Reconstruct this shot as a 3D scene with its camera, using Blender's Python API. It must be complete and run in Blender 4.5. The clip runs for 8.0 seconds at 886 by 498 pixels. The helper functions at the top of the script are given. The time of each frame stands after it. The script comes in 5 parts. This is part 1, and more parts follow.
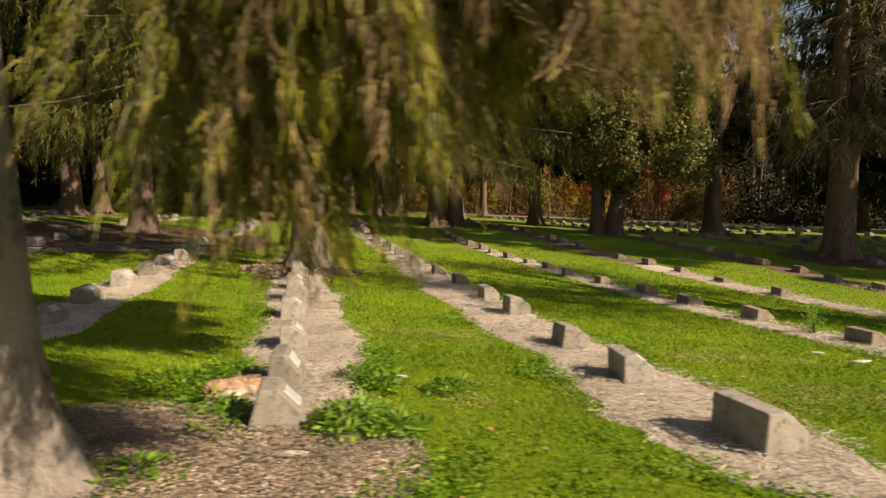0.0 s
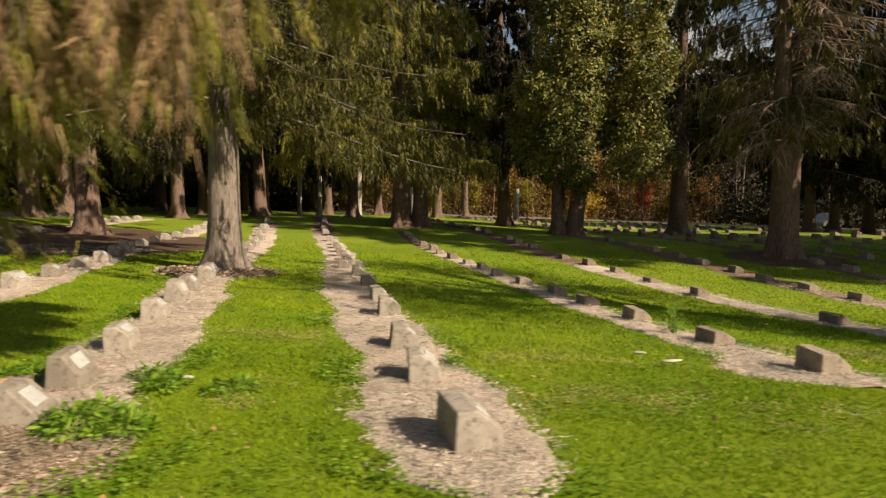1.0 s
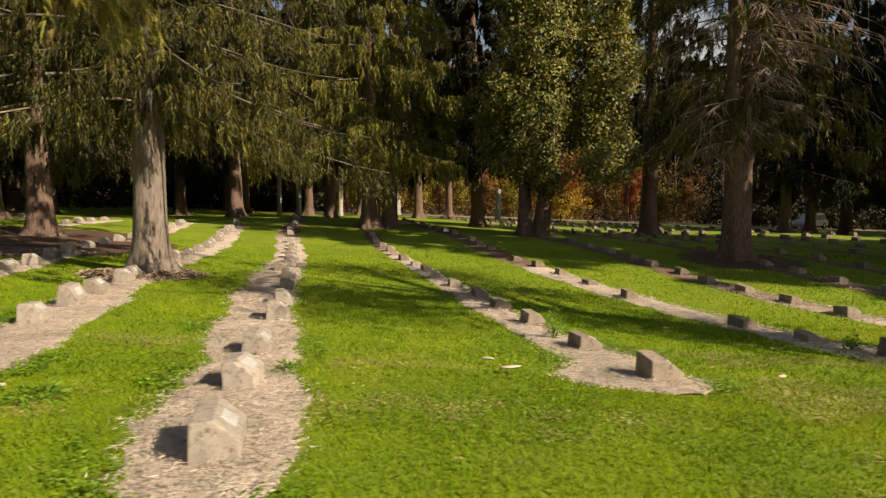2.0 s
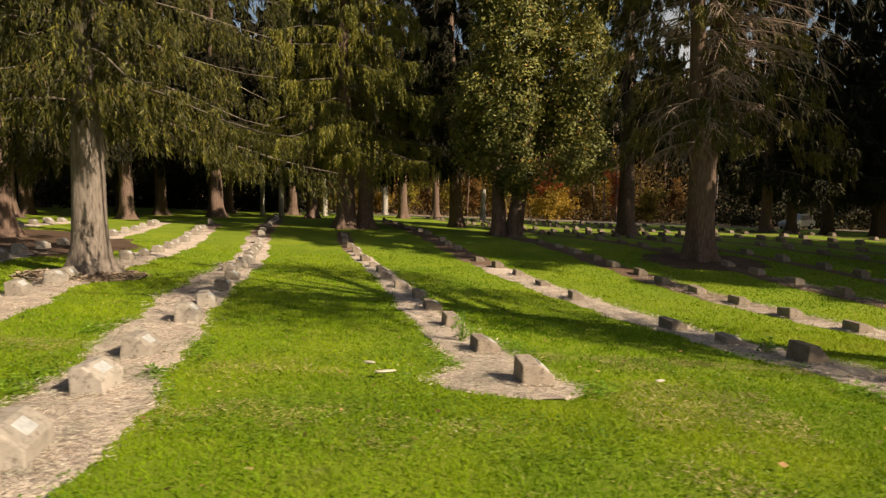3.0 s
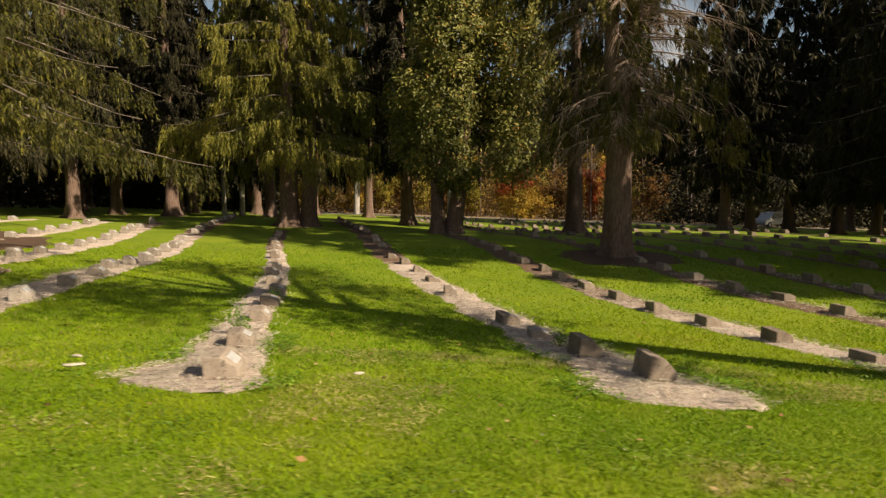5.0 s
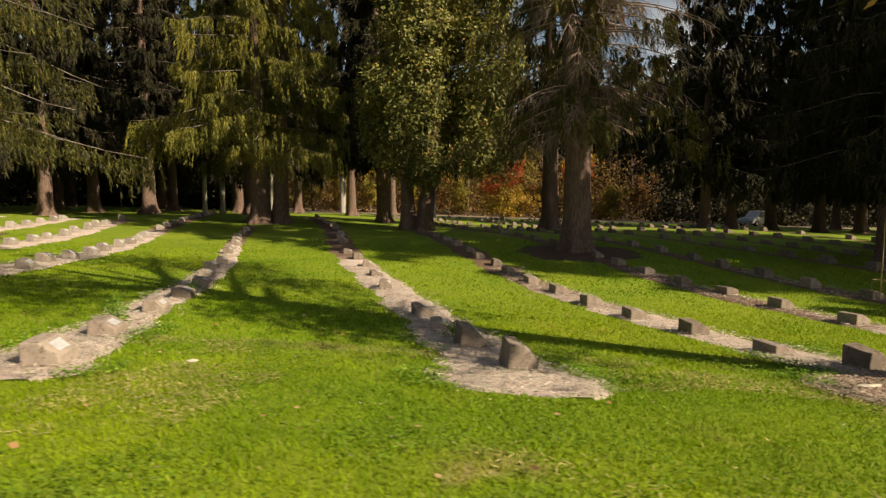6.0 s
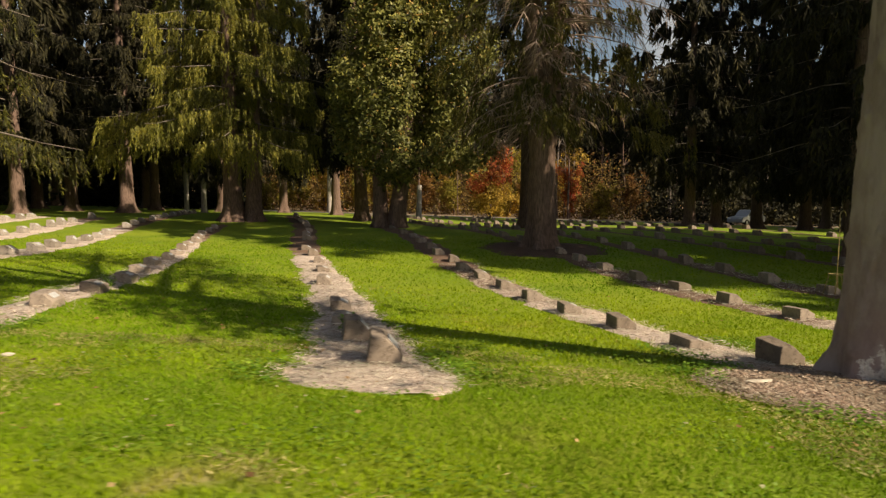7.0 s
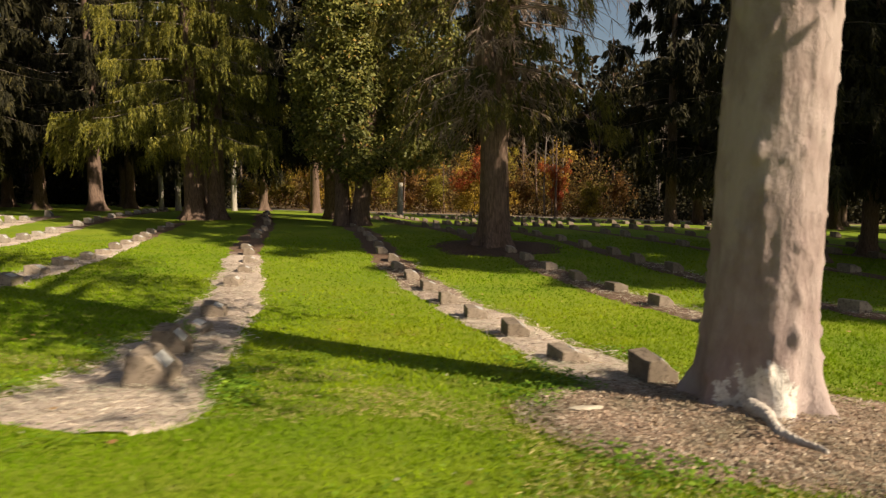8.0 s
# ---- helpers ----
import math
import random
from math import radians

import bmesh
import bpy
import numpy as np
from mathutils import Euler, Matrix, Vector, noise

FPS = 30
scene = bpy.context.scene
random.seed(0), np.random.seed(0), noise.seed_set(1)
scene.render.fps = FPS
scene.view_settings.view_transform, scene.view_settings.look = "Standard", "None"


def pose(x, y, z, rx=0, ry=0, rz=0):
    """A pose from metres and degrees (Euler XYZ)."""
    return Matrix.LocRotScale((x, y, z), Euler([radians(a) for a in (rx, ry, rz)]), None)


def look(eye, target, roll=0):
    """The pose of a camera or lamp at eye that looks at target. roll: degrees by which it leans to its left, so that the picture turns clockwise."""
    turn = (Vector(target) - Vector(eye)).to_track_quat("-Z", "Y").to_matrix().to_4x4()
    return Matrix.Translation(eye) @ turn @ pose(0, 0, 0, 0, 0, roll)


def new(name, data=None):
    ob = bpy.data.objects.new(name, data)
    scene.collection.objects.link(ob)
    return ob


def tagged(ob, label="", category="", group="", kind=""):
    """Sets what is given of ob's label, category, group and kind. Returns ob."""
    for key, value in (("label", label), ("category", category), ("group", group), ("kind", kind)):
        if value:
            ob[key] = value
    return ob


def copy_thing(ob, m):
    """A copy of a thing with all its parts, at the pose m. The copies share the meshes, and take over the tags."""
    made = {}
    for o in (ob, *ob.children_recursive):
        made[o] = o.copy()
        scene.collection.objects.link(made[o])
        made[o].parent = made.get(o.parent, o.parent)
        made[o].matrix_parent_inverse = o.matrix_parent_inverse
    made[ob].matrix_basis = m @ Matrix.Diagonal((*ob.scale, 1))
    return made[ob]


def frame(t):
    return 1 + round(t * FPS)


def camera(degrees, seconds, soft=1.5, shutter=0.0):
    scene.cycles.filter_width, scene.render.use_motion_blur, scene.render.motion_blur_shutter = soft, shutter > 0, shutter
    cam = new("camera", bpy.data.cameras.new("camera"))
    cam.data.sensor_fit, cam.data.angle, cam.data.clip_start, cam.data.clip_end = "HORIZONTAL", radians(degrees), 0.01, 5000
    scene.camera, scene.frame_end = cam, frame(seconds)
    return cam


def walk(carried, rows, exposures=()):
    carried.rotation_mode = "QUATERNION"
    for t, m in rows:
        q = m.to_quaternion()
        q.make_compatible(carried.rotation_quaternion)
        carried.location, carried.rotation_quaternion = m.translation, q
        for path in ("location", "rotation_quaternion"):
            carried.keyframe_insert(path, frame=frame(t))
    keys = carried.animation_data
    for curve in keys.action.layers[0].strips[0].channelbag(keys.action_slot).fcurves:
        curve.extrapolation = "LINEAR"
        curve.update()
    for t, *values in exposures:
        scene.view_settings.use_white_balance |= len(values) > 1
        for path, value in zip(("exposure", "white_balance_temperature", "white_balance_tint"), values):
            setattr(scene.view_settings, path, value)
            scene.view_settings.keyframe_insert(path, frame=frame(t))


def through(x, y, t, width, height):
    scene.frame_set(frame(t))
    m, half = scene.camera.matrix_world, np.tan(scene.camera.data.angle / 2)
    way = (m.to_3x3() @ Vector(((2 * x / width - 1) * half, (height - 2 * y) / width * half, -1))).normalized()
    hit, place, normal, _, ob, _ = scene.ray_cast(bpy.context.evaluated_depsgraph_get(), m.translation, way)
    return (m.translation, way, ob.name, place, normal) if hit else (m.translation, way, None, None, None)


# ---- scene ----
cam = camera(72.0, 8.0, soft=1.3, shutter=0.4)
# seconds, eye x y z, yaw, pitch, roll
PATH = [
    (0.0, -0.000, 0.000, 1.600, 0.00, -4.80, -0.00),
    (0.5, 0.883, -0.011, 1.595, -0.07, -4.76, -0.06),
    (1.0, 1.860, -0.053, 1.608, -0.18, -4.74, -0.13),
    (1.5, 2.751, -0.069, 1.651, -0.24, -4.76, -0.15),
    (3.0, 4.727, 0.068, 1.672, -0.48, -4.75, -0.11),
    (3.5, 5.367, 0.120, 1.636, -0.60, -4.75, -0.14),
    (4.0, 6.054, 0.191, 1.589, -0.62, -4.74, -0.25),
    (4.5, 6.826, 0.237, 1.564, -0.68, -4.73, -0.28),
    (6.0, 9.050, 0.556, 1.305, -0.85, -4.68, -0.28),
    (6.5, 9.646, 0.740, 1.195, -0.87, -4.65, -0.27),
    (7.0, 10.326, 1.026, 1.100, -0.91, -4.58, -0.35),
    (7.5, 11.098, 1.418, 1.003, -0.96, -4.62, -0.34),
    (8.0, 11.997, 1.897, 1.022, -0.94, -4.73, -0.45),
]


def aimed(x, y, z, yaw, pitch, roll):
    """A camera pose from its eye, its turn to the left, its tilt up and its lean."""
    eye = Vector((x, y, z))
    a, b = radians(yaw), radians(pitch)
    return look(eye, eye + Vector((-math.sin(a) * math.cos(b), math.cos(a) * math.cos(b), math.sin(b))) * 10.0, roll)


walk(cam, [(t, aimed(*row)) for t, *row in PATH], exposures=[(0.0, 0.65, 8000, 10), (1.5, 0.67, 8000, 10), (4.0, 0.67, 8000, 10), (8.0, 0.68, 8000, 10)])

# ---- world and sun ----
SUN_FROM = Vector((0.86 * math.cos(radians(33)), -0.51 * math.cos(radians(33)), math.sin(radians(33))))
world = bpy.data.worlds.new("sky")
scene.world = world
world.use_nodes = True
sky = world.node_tree.nodes.new("ShaderNodeTexSky")
sky.sky_type, sky.sun_disc = "NISHITA", False
sky.sun_elevation = radians(33)
sky.sun_rotation = math.atan2(SUN_FROM.x, SUN_FROM.y)
# broken white cloud drifting all over the sky
sky_nodes, sky_links = world.node_tree.nodes, world.node_tree.links
sky_way, cloud, cover, clouded = (sky_nodes.new(k) for k in ("ShaderNodeTexCoord", "ShaderNodeTexNoise", "ShaderNodeMapRange", "ShaderNodeMix"))
cloud.inputs["Scale"].default_value, cloud.inputs["Detail"].default_value = 3.2, 7.0
cover.inputs["From Min"].default_value, cover.inputs["From Max"].default_value = 0.54, 0.7
clouded.data_type = "RGBA"
clouded.inputs[7].default_value = (6.2, 6.5, 7.1, 1)
sky_links.new(sky_way.outputs["Generated"], cloud.inputs["Vector"])
sky_links.new(cloud.outputs["Fac"], cover.inputs["Value"])
sky_links.new(cover.outputs[0], clouded.inputs[0])
sky_links.new(sky.outputs[0], clouded.inputs[6])
sky_links.new(clouded.outputs[2], sky_nodes["Background"].inputs["Color"])
world.node_tree.nodes["Background"].inputs["Strength"].default_value = 0.062
sun = new("sun", bpy.data.lights.new("sun", "SUN"))
sun.data.energy, sun.data.angle, sun.data.color = 5.0, radians(0.6), (1.0, 0.92, 0.78)
sun.matrix_world = look(SUN_FROM * 100, (0, 0, 0))

# ---- the lie of the land: a tilted plane with broad swells, and a wooded bank far behind ----
LAND = [0.424, -1.095, -0.606]
SWELLS = [0.047, -1.02, 0.043, 1.207, -1.493, -1.101, 1.286, 0.099, -2.271, 1.594, 1.048, -1.09, -0.659, 1.668, -1.214, -0.401, 0.221, 0.403, -0.685, 0.623]


def land(x, y):
    """Height of the ground; works on numbers and arrays."""
    x, y = np.asarray(x, float), np.asarray(y, float)
    px, py = np.clip(x, -40, 60), np.clip(y, -10, 75)
    z = LAND[0] + LAND[1] * px / 30 + LAND[2] * py / 60
    for n, h in enumerate(SWELLS):
        cx, cy = (-16, -6, 4, 14, 26)[n % 5], (4, 13, 22, 34)[n // 5]
        z = z + h * np.exp(-((x - cx) ** 2 + (y - cy) ** 2) / 162.0)
    bank = np.clip((y - 82) / 60, 0, 1)
    return z + 9.0 * bank * bank * (3 - 2 * bank)


def height(x, y):
    return float(land(x, y))

# ---- materials ----
def material(name, rough=0.9, metal=0.0):
    m = bpy.data.materials.new(name)
    m.use_nodes = True
    b = m.node_tree.nodes["Principled BSDF"]
    b.inputs["Roughness"].default_value, b.inputs["Metallic"].default_value = rough, metal
    b.inputs["Specular IOR Level"].default_value = 0.3
    return m, m.node_tree, b


def ramp(nt, fac, stops):
    r = nt.nodes.new("ShaderNodeValToRGB")
    while len(r.color_ramp.elements) < len(stops):
        r.color_ramp.elements.new(0.5)
    for e, (p, c) in zip(r.color_ramp.elements, stops):
        e.position, e.color = p, (*c, 1)
    nt.links.new(fac, r.inputs["Fac"])
    return r.outputs["Color"]


def noise_tex(nt, scale, detail=4.0, rough=0.6, stretch=None, kind="Object"):
    n = nt.nodes.new("ShaderNodeTexNoise")
    n.inputs["Scale"].default_value, n.inputs["Detail"].default_value, n.inputs["Roughness"].default_value = scale, detail, rough
    tc = nt.nodes.new("ShaderNodeTexCoord")
    if stretch:
        mp = nt.nodes.new("ShaderNodeMapping")
        mp.inputs["Scale"].default_value = stretch
        nt.links.new(tc.outputs[kind], mp.inputs["Vector"])
        nt.links.new(mp.outputs["Vector"], n.inputs["Vector"])
    else:
        nt.links.new(tc.outputs[kind], n.inputs["Vector"])
    return n.outputs["Fac"]


def mix(nt, fac, a, b, how="MIX"):
    n = nt.nodes.new("ShaderNodeMix")
    n.data_type, n.blend_type = "RGBA", how
    for value, socket in ((fac, n.inputs[0]), (a, n.inputs[6]), (b, n.inputs[7])):
        if isinstance(value, (int, float)):
            socket.default_value = value
        elif isinstance(value, tuple):
            socket.default_value = (*value, 1)
        else:
            nt.links.new(value, socket)
    return n.outputs[2]


def bump(nt, b, fac, strength, distance):
    n = nt.nodes.new("ShaderNodeBump")
    n.inputs["Strength"].default_value, n.inputs["Distance"].default_value = strength, distance
    nt.links.new(fac, n.inputs["Height"])
    nt.links.new(n.outputs["Normal"], b.inputs["Normal"])


def leaf_material(name, stops, rough=0.6, through=0.35, patch=0.25, worn=None):
    """Foliage: colour varied leaf by leaf and in broad patches, with light coming through."""
    m, nt, b = material(name, rough)
    geo = nt.nodes.new("ShaderNodeNewGeometry")
    c = ramp(nt, geo.outputs["Random Per Island"], stops)
    if worn:
        dry = ramp(nt, noise_tex(nt, 0.9, 6.0, 0.7), [(0.58, (0, 0, 0)), (0.76, (0.7, 0.7, 0.7))])
        c = mix(nt, dry, c, worn)
    wide = ramp(nt, noise_tex(nt, patch, 3.0), [(0.35, (0.55, 0.6, 0.5)), (0.65, (1.15, 1.1, 1.0))])
    c = mix(nt, 1.0, c, wide, "MULTIPLY")
    nt.links.new(c, b.inputs["Base Color"])
    tr = nt.nodes.new("ShaderNodeBsdfTranslucent")
    nt.links.new(c, tr.inputs["Color"])
    ms = nt.nodes.new("ShaderNodeMixShader")
    ms.inputs[0].default_value = through
    nt.links.new(b.outputs[0], ms.inputs[1])
    nt.links.new(tr.outputs[0], ms.inputs[2])
    nt.links.new(ms.outputs[0], nt.nodes["Material Output"].inputs["Surface"])
    return m


def lawn_material(name, stops):
    """Grass blades: blade by blade, in hand-wide tufts, in broad patches, and worn brown here and there."""
    m, nt, b = material(name, 0.7)
    b.inputs["Specular IOR Level"].default_value = 0.12
    geo = nt.nodes.new("ShaderNodeNewGeometry")
    c = ramp(nt, geo.outputs["Random Per Island"], stops)
    dry = ramp(nt, noise_tex(nt, 0.9, 6.0, 0.7), [(0.55, (0, 0, 0)), (0.72, (0.7, 0.7, 0.7))])
    c = mix(nt, dry, c, (0.27, 0.235, 0.07))
    for scale, low, high in ((0.16, (0.78, 0.92, 0.8), (1.12, 1.03, 1.0)), (0.7, (0.72, 0.82, 0.72), (1.16, 1.1, 1.0)), (3.1, (0.87, 0.9, 0.85), (1.1, 1.07, 1.05))):
        c = mix(nt, 1.0, c, ramp(nt, noise_tex(nt, scale, 3.0), [(0.36, low), (0.64, high)]), "MULTIPLY")
    nt.links.new(c, b.inputs["Base Color"])
    tr = nt.nodes.new("ShaderNodeBsdfTranslucent")
    nt.links.new(c, tr.inputs["Color"])
    ms = nt.nodes.new("ShaderNodeMixShader")
    ms.inputs[0].default_value = 0.35
    nt.links.new(b.outputs[0], ms.inputs[1])
    nt.links.new(tr.outputs[0], ms.inputs[2])
    nt.links.new(ms.outputs[0], nt.nodes["Material Output"].inputs["Surface"])
    return m


def plain(name, colour, rough=0.6, metal=0.0, spread=0.15, scale=12.0):
    m, nt, b = material(name, rough, metal)
    dark = tuple(v * (1 - spread) for v in colour)
    light = tuple(min(1.0, v * (1 + spread)) for v in colour)
    nt.links.new(ramp(nt, noise_tex(nt, scale), [(0.3, dark), (0.7, light)]), b.inputs["Base Color"])
    return m


def bark_material(name, dark, light, stretch=(9, 9, 1.6), scale=2.2, depth=0.03, mottled=None, rot=None):
    m, nt, b = material(name, 0.95)
    n = noise_tex(nt, scale, 8.0, 0.65, stretch)
    c = ramp(nt, n, [(0.32, dark), (0.5, tuple((p + q) / 2 for p, q in zip(dark, light))), (0.68, light)])
    if mottled:
        patch = ramp(nt, noise_tex(nt, 1.7, 5.0, 0.6, (1, 1, 0.6)), [(0.45, (0, 0, 0)), (0.56, (1, 1, 1))])
        c = mix(nt, patch, c, mottled)
    if rot:
        # a ragged bleached patch round one place on the foot
        tc, far, add = nt.nodes.new("ShaderNodeTexCoord"), nt.nodes.new("ShaderNodeVectorMath"), nt.nodes.new("ShaderNodeMath")
        far.operation, add.operation = "DISTANCE", "MULTIPLY_ADD"
        nt.links.new(tc.outputs["Object"], far.inputs[0])
        far.inputs[1].default_value = rot
        ragged = noise_tex(nt, 6.5, 5.0, 0.7)
        nt.links.new(ragged, add.inputs[0])
        add.inputs[1].default_value = 0.62
        nt.links.new(far.outputs["Value"], add.inputs[2])
        mask = ramp(nt, add.outputs[0], [(0.565, (1, 1, 1)), (0.6, (0, 0, 0))])
        crumbs = ramp(nt, noise_tex(nt, 30.0, 6.0, 0.7), [(0.3, (0.26, 0.2, 0.17)), (0.45, (0.6, 0.55, 0.52)), (0.7, (0.78, 0.73, 0.7))])
        c = mix(nt, mask, c, crumbs)
    nt.links.new(c, b.inputs["Base Color"])
    bump(nt, b, n, 0.8, depth)
    return m


def ground_material():
    m, nt, b = material("turf", 0.95)
    fine = ramp(nt, noise_tex(nt, 55.0, 6.0, 0.7), [(0.3, (0.13, 0.18, 0.011)), (0.6, (0.192, 0.263, 0.016)), (0.8, (0.25, 0.31, 0.026))])
    broad = ramp(nt, noise_tex(nt, 0.5, 5.0, 0.6), [(0.35, (0.75, 0.86, 0.7)), (0.65, (1.14, 1.07, 1.0))])
    c = mix(nt, 1.0, fine, broad, "MULTIPLY")
    worn = ramp(nt, noise_tex(nt, 0.9, 6.0, 0.7), [(0.63, (0, 0, 0)), (0.72, (1, 1, 1))])
    c = mix(nt, worn, c, (0.3, 0.27, 0.1))
    # leaf litter takes over under the far wood and away to the sides
    tc = nt.nodes.new("ShaderNodeTexCoord")
    xyz = nt.nodes.new("ShaderNodeSeparateXYZ")
    nt.links.new(tc.outputs["Object"], xyz.inputs[0])
    off = nt.nodes.new("ShaderNodeMath")
    off.operation = "MULTIPLY_ADD"
    nt.links.new(noise_tex(nt, 0.35, 4.0), off.inputs[0])
    off.inputs[1].default_value = 10.0
    nt.links.new(xyz.outputs["Y"], off.inputs[2])
    scale = nt.nodes.new("ShaderNodeMapRange")
    scale.inputs["From Min"].default_value, scale.inputs["From Max"].default_value = 76.0, 79.0
    nt.links.new(off.outputs[0], scale.inputs["Value"])
    litter = ramp(nt, noise_tex(nt, 9.0, 8.0, 0.75), [(0.3, (0.11, 0.075, 0.05)), (0.55, (0.27, 0.195, 0.125)), (0.75, (0.42, 0.32, 0.21))])
    c = mix(nt, scale.outputs[0], c, litter)
    nt.links.new(c, b.inputs["Base Color"])
    bump(nt, b, noise_tex(nt, 40.0, 6.0, 0.7), 0.5, 0.03)
    return m


def straw_material(name, stops, rough=0.95, needled=False):
    m, nt, b = material(name, rough)
    n = noise_tex(nt, 26.0, 8.0, 0.75, (1.0, 1.6, 1.0))
    c = ramp(nt, n, stops)
    broad = ramp(nt, noise_tex(nt, 1.4, 5.0, 0.65), [(0.3, (0.68, 0.64, 0.6)), (0.7, (1.12, 1.08, 1.02))])
    c = mix(nt, 1.0, c, broad, "MULTIPLY")
    if needled:
        # under the conifers the straw is buried in fallen reddish needles
        tc, dot, add, far = (nt.nodes.new(k) for k in ("ShaderNodeTexCoord", "ShaderNodeVectorMath", "ShaderNodeMath", "ShaderNodeMapRange"))
        dot.operation, add.operation = "DOT_PRODUCT", "MULTIPLY_ADD"
        dot.inputs[1].default_value = (0.9, 1.0, 0.0)
        nt.links.new(tc.outputs["Object"], dot.inputs[0])
        nt.links.new(noise_tex(nt, 0.6, 6.0, 0.7), add.inputs[0])
        add.inputs[1].default_value = 14.0
        nt.links.new(dot.outputs["Value"], add.inputs[2])
        far.inputs["From Min"].default_value, far.inputs["From Max"].default_value = 30.5, 33.5
        nt.links.new(add.outputs[0], far.inputs["Value"])
        rust = ramp(nt, n, [(0.3, (0.07, 0.04, 0.028)), (0.55, (0.17, 0.105, 0.075)), (0.8, (0.3, 0.2, 0.15))])
        c = mix(nt, far.outputs[0], c, rust)
    nt.links.new(c, b.inputs["Base Color"])
    bump(nt, b, n, 0.7, 0.02)
    return m


def stone_material(name, base, stain):
    """Weathered cast concrete: mottled, with dark lichen and run-down dirt, each block a little different."""
    m, nt, b = material(name, 0.92)
    info = nt.nodes.new("ShaderNodeObjectInfo")
    n = noise_tex(nt, 7.0, 8.0, 0.7)
    c = ramp(nt, n, [(0.3, tuple(v * 0.72 for v in base)), (0.5, base), (0.75, tuple(min(1, v * 1.25) for v in base))])
    blots = ramp(nt, noise_tex(nt, 16.0, 6.0, 0.7), [(0.52, (0, 0, 0)), (0.66, (0.8, 0.8, 0.8))])
    c = mix(nt, blots, c, stain)
    tint = ramp(nt, info.outputs["Random"], [(0.0, (0.68, 0.65, 0.6)), (1.0, (1.2, 1.19, 1.17))])
    nt.links.new(mix(nt, 1.0, c, tint, "MULTIPLY"), b.inputs["Base Color"])
    bump(nt, b, noise_tex(nt, 60.0, 6.0, 0.7), 0.5, 0.01)
    return m


TURF = ground_material()
BLADES = lawn_material("grass_blades", [(0.0, (0.165, 0.25, 0.010)), (0.5, (0.21, 0.315, 0.014)), (0.95, (0.25, 0.355, 0.02)), (0.985, (0.36, 0.39, 0.08)), (1.0, (0.45, 0.41, 0.17))])
STRAW = straw_material("dead_grass", [(0.28, (0.18, 0.125, 0.108)), (0.42, (0.44, 0.365, 0.335)), (0.58, (0.63, 0.55, 0.52)), (0.8, (0.78, 0.71, 0.68))], needled=True)
CHIPS = straw_material("bark_chips", [(0.3, (0.14, 0.09, 0.07)), (0.5, (0.36, 0.265, 0.21)), (0.72, (0.55, 0.44, 0.365))])
# brown fallen needles, made darker still to carry the shade over them
SHADED_LITTER = straw_material("shaded_needle_litter", [(0.3, (0.035, 0.021, 0.015)), (0.5, (0.1, 0.062, 0.045)), (0.75, (0.19, 0.125, 0.09))])
FIBRES = leaf_material("straw_fibres", [(0.0, (0.22, 0.16, 0.135)), (0.4, (0.53, 0.455, 0.425)), (1.0, (0.8, 0.73, 0.7))], 0.9, 0.1, 2.0)
THATCH = leaf_material("lawn_thatch", [(0.0, (0.2, 0.16, 0.06)), (0.5, (0.36, 0.31, 0.13)), (1.0, (0.52, 0.46, 0.24))], 0.9, 0.1, 2.0)
FALLEN = leaf_material("fallen_leaves", [(0.0, (0.12, 0.055, 0.025)), (0.5, (0.3, 0.17, 0.08)), (1.0, (0.5, 0.36, 0.2))], 0.8, 0.1, 2.0)
PLATE = plain("pale_number_plate", (0.5, 0.5, 0.515), 0.4, 0.2, 0.2, 20.0)
CHIP_BITS = leaf_material("bark_bits", [(0.0, (0.17, 0.105, 0.085)), (0.4, (0.33, 0.24, 0.2)), (0.93, (0.44, 0.345, 0.3)), (1.0, (0.6, 0.51, 0.46))], 0.9, 0.0, 2.0)
# one concrete in two tones, with sun and shade put into the base colour
SUNLIT_CONCRETE = stone_material("old_concrete_sunlit", (0.315, 0.28, 0.256), (0.1, 0.081, 0.068))
SHADED_CONCRETE = stone_material("old_concrete_shaded", (0.265, 0.218, 0.185), (0.07, 0.052, 0.04))
SPRUCE = leaf_material("spruce_needles", [(0.0, (0.024, 0.025, 0.008)), (0.5, (0.06, 0.06, 0.012)), (0.8, (0.11, 0.105, 0.018)), (0.92, (0.19, 0.185, 0.028)), (1.0, (0.14, 0.08, 0.038))], 0.55, 0.18)
# darkened copy of the spruce needles: the wood's deep shade is in the colour
SPRUCE_SHADED = leaf_material("shaded_spruce_needles", [(0.0, (0.015, 0.014, 0.008)), (0.6, (0.031, 0.028, 0.013)), (0.94, (0.05, 0.044, 0.017)), (1.0, (0.105, 0.088, 0.026))], 0.85, 0.08)
DRY = leaf_material("dry_needles", [(0.0, (0.16, 0.095, 0.06)), (0.5, (0.32, 0.21, 0.135)), (0.85, (0.44, 0.32, 0.205)), (1.0, (0.32, 0.31, 0.09))], 0.8, 0.4)
# brighter copy of the hanging needles, with the sunlight put into its tone
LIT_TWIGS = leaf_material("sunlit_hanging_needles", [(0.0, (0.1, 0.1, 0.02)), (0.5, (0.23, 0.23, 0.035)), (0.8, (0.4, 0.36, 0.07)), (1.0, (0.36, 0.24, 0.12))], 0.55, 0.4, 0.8)
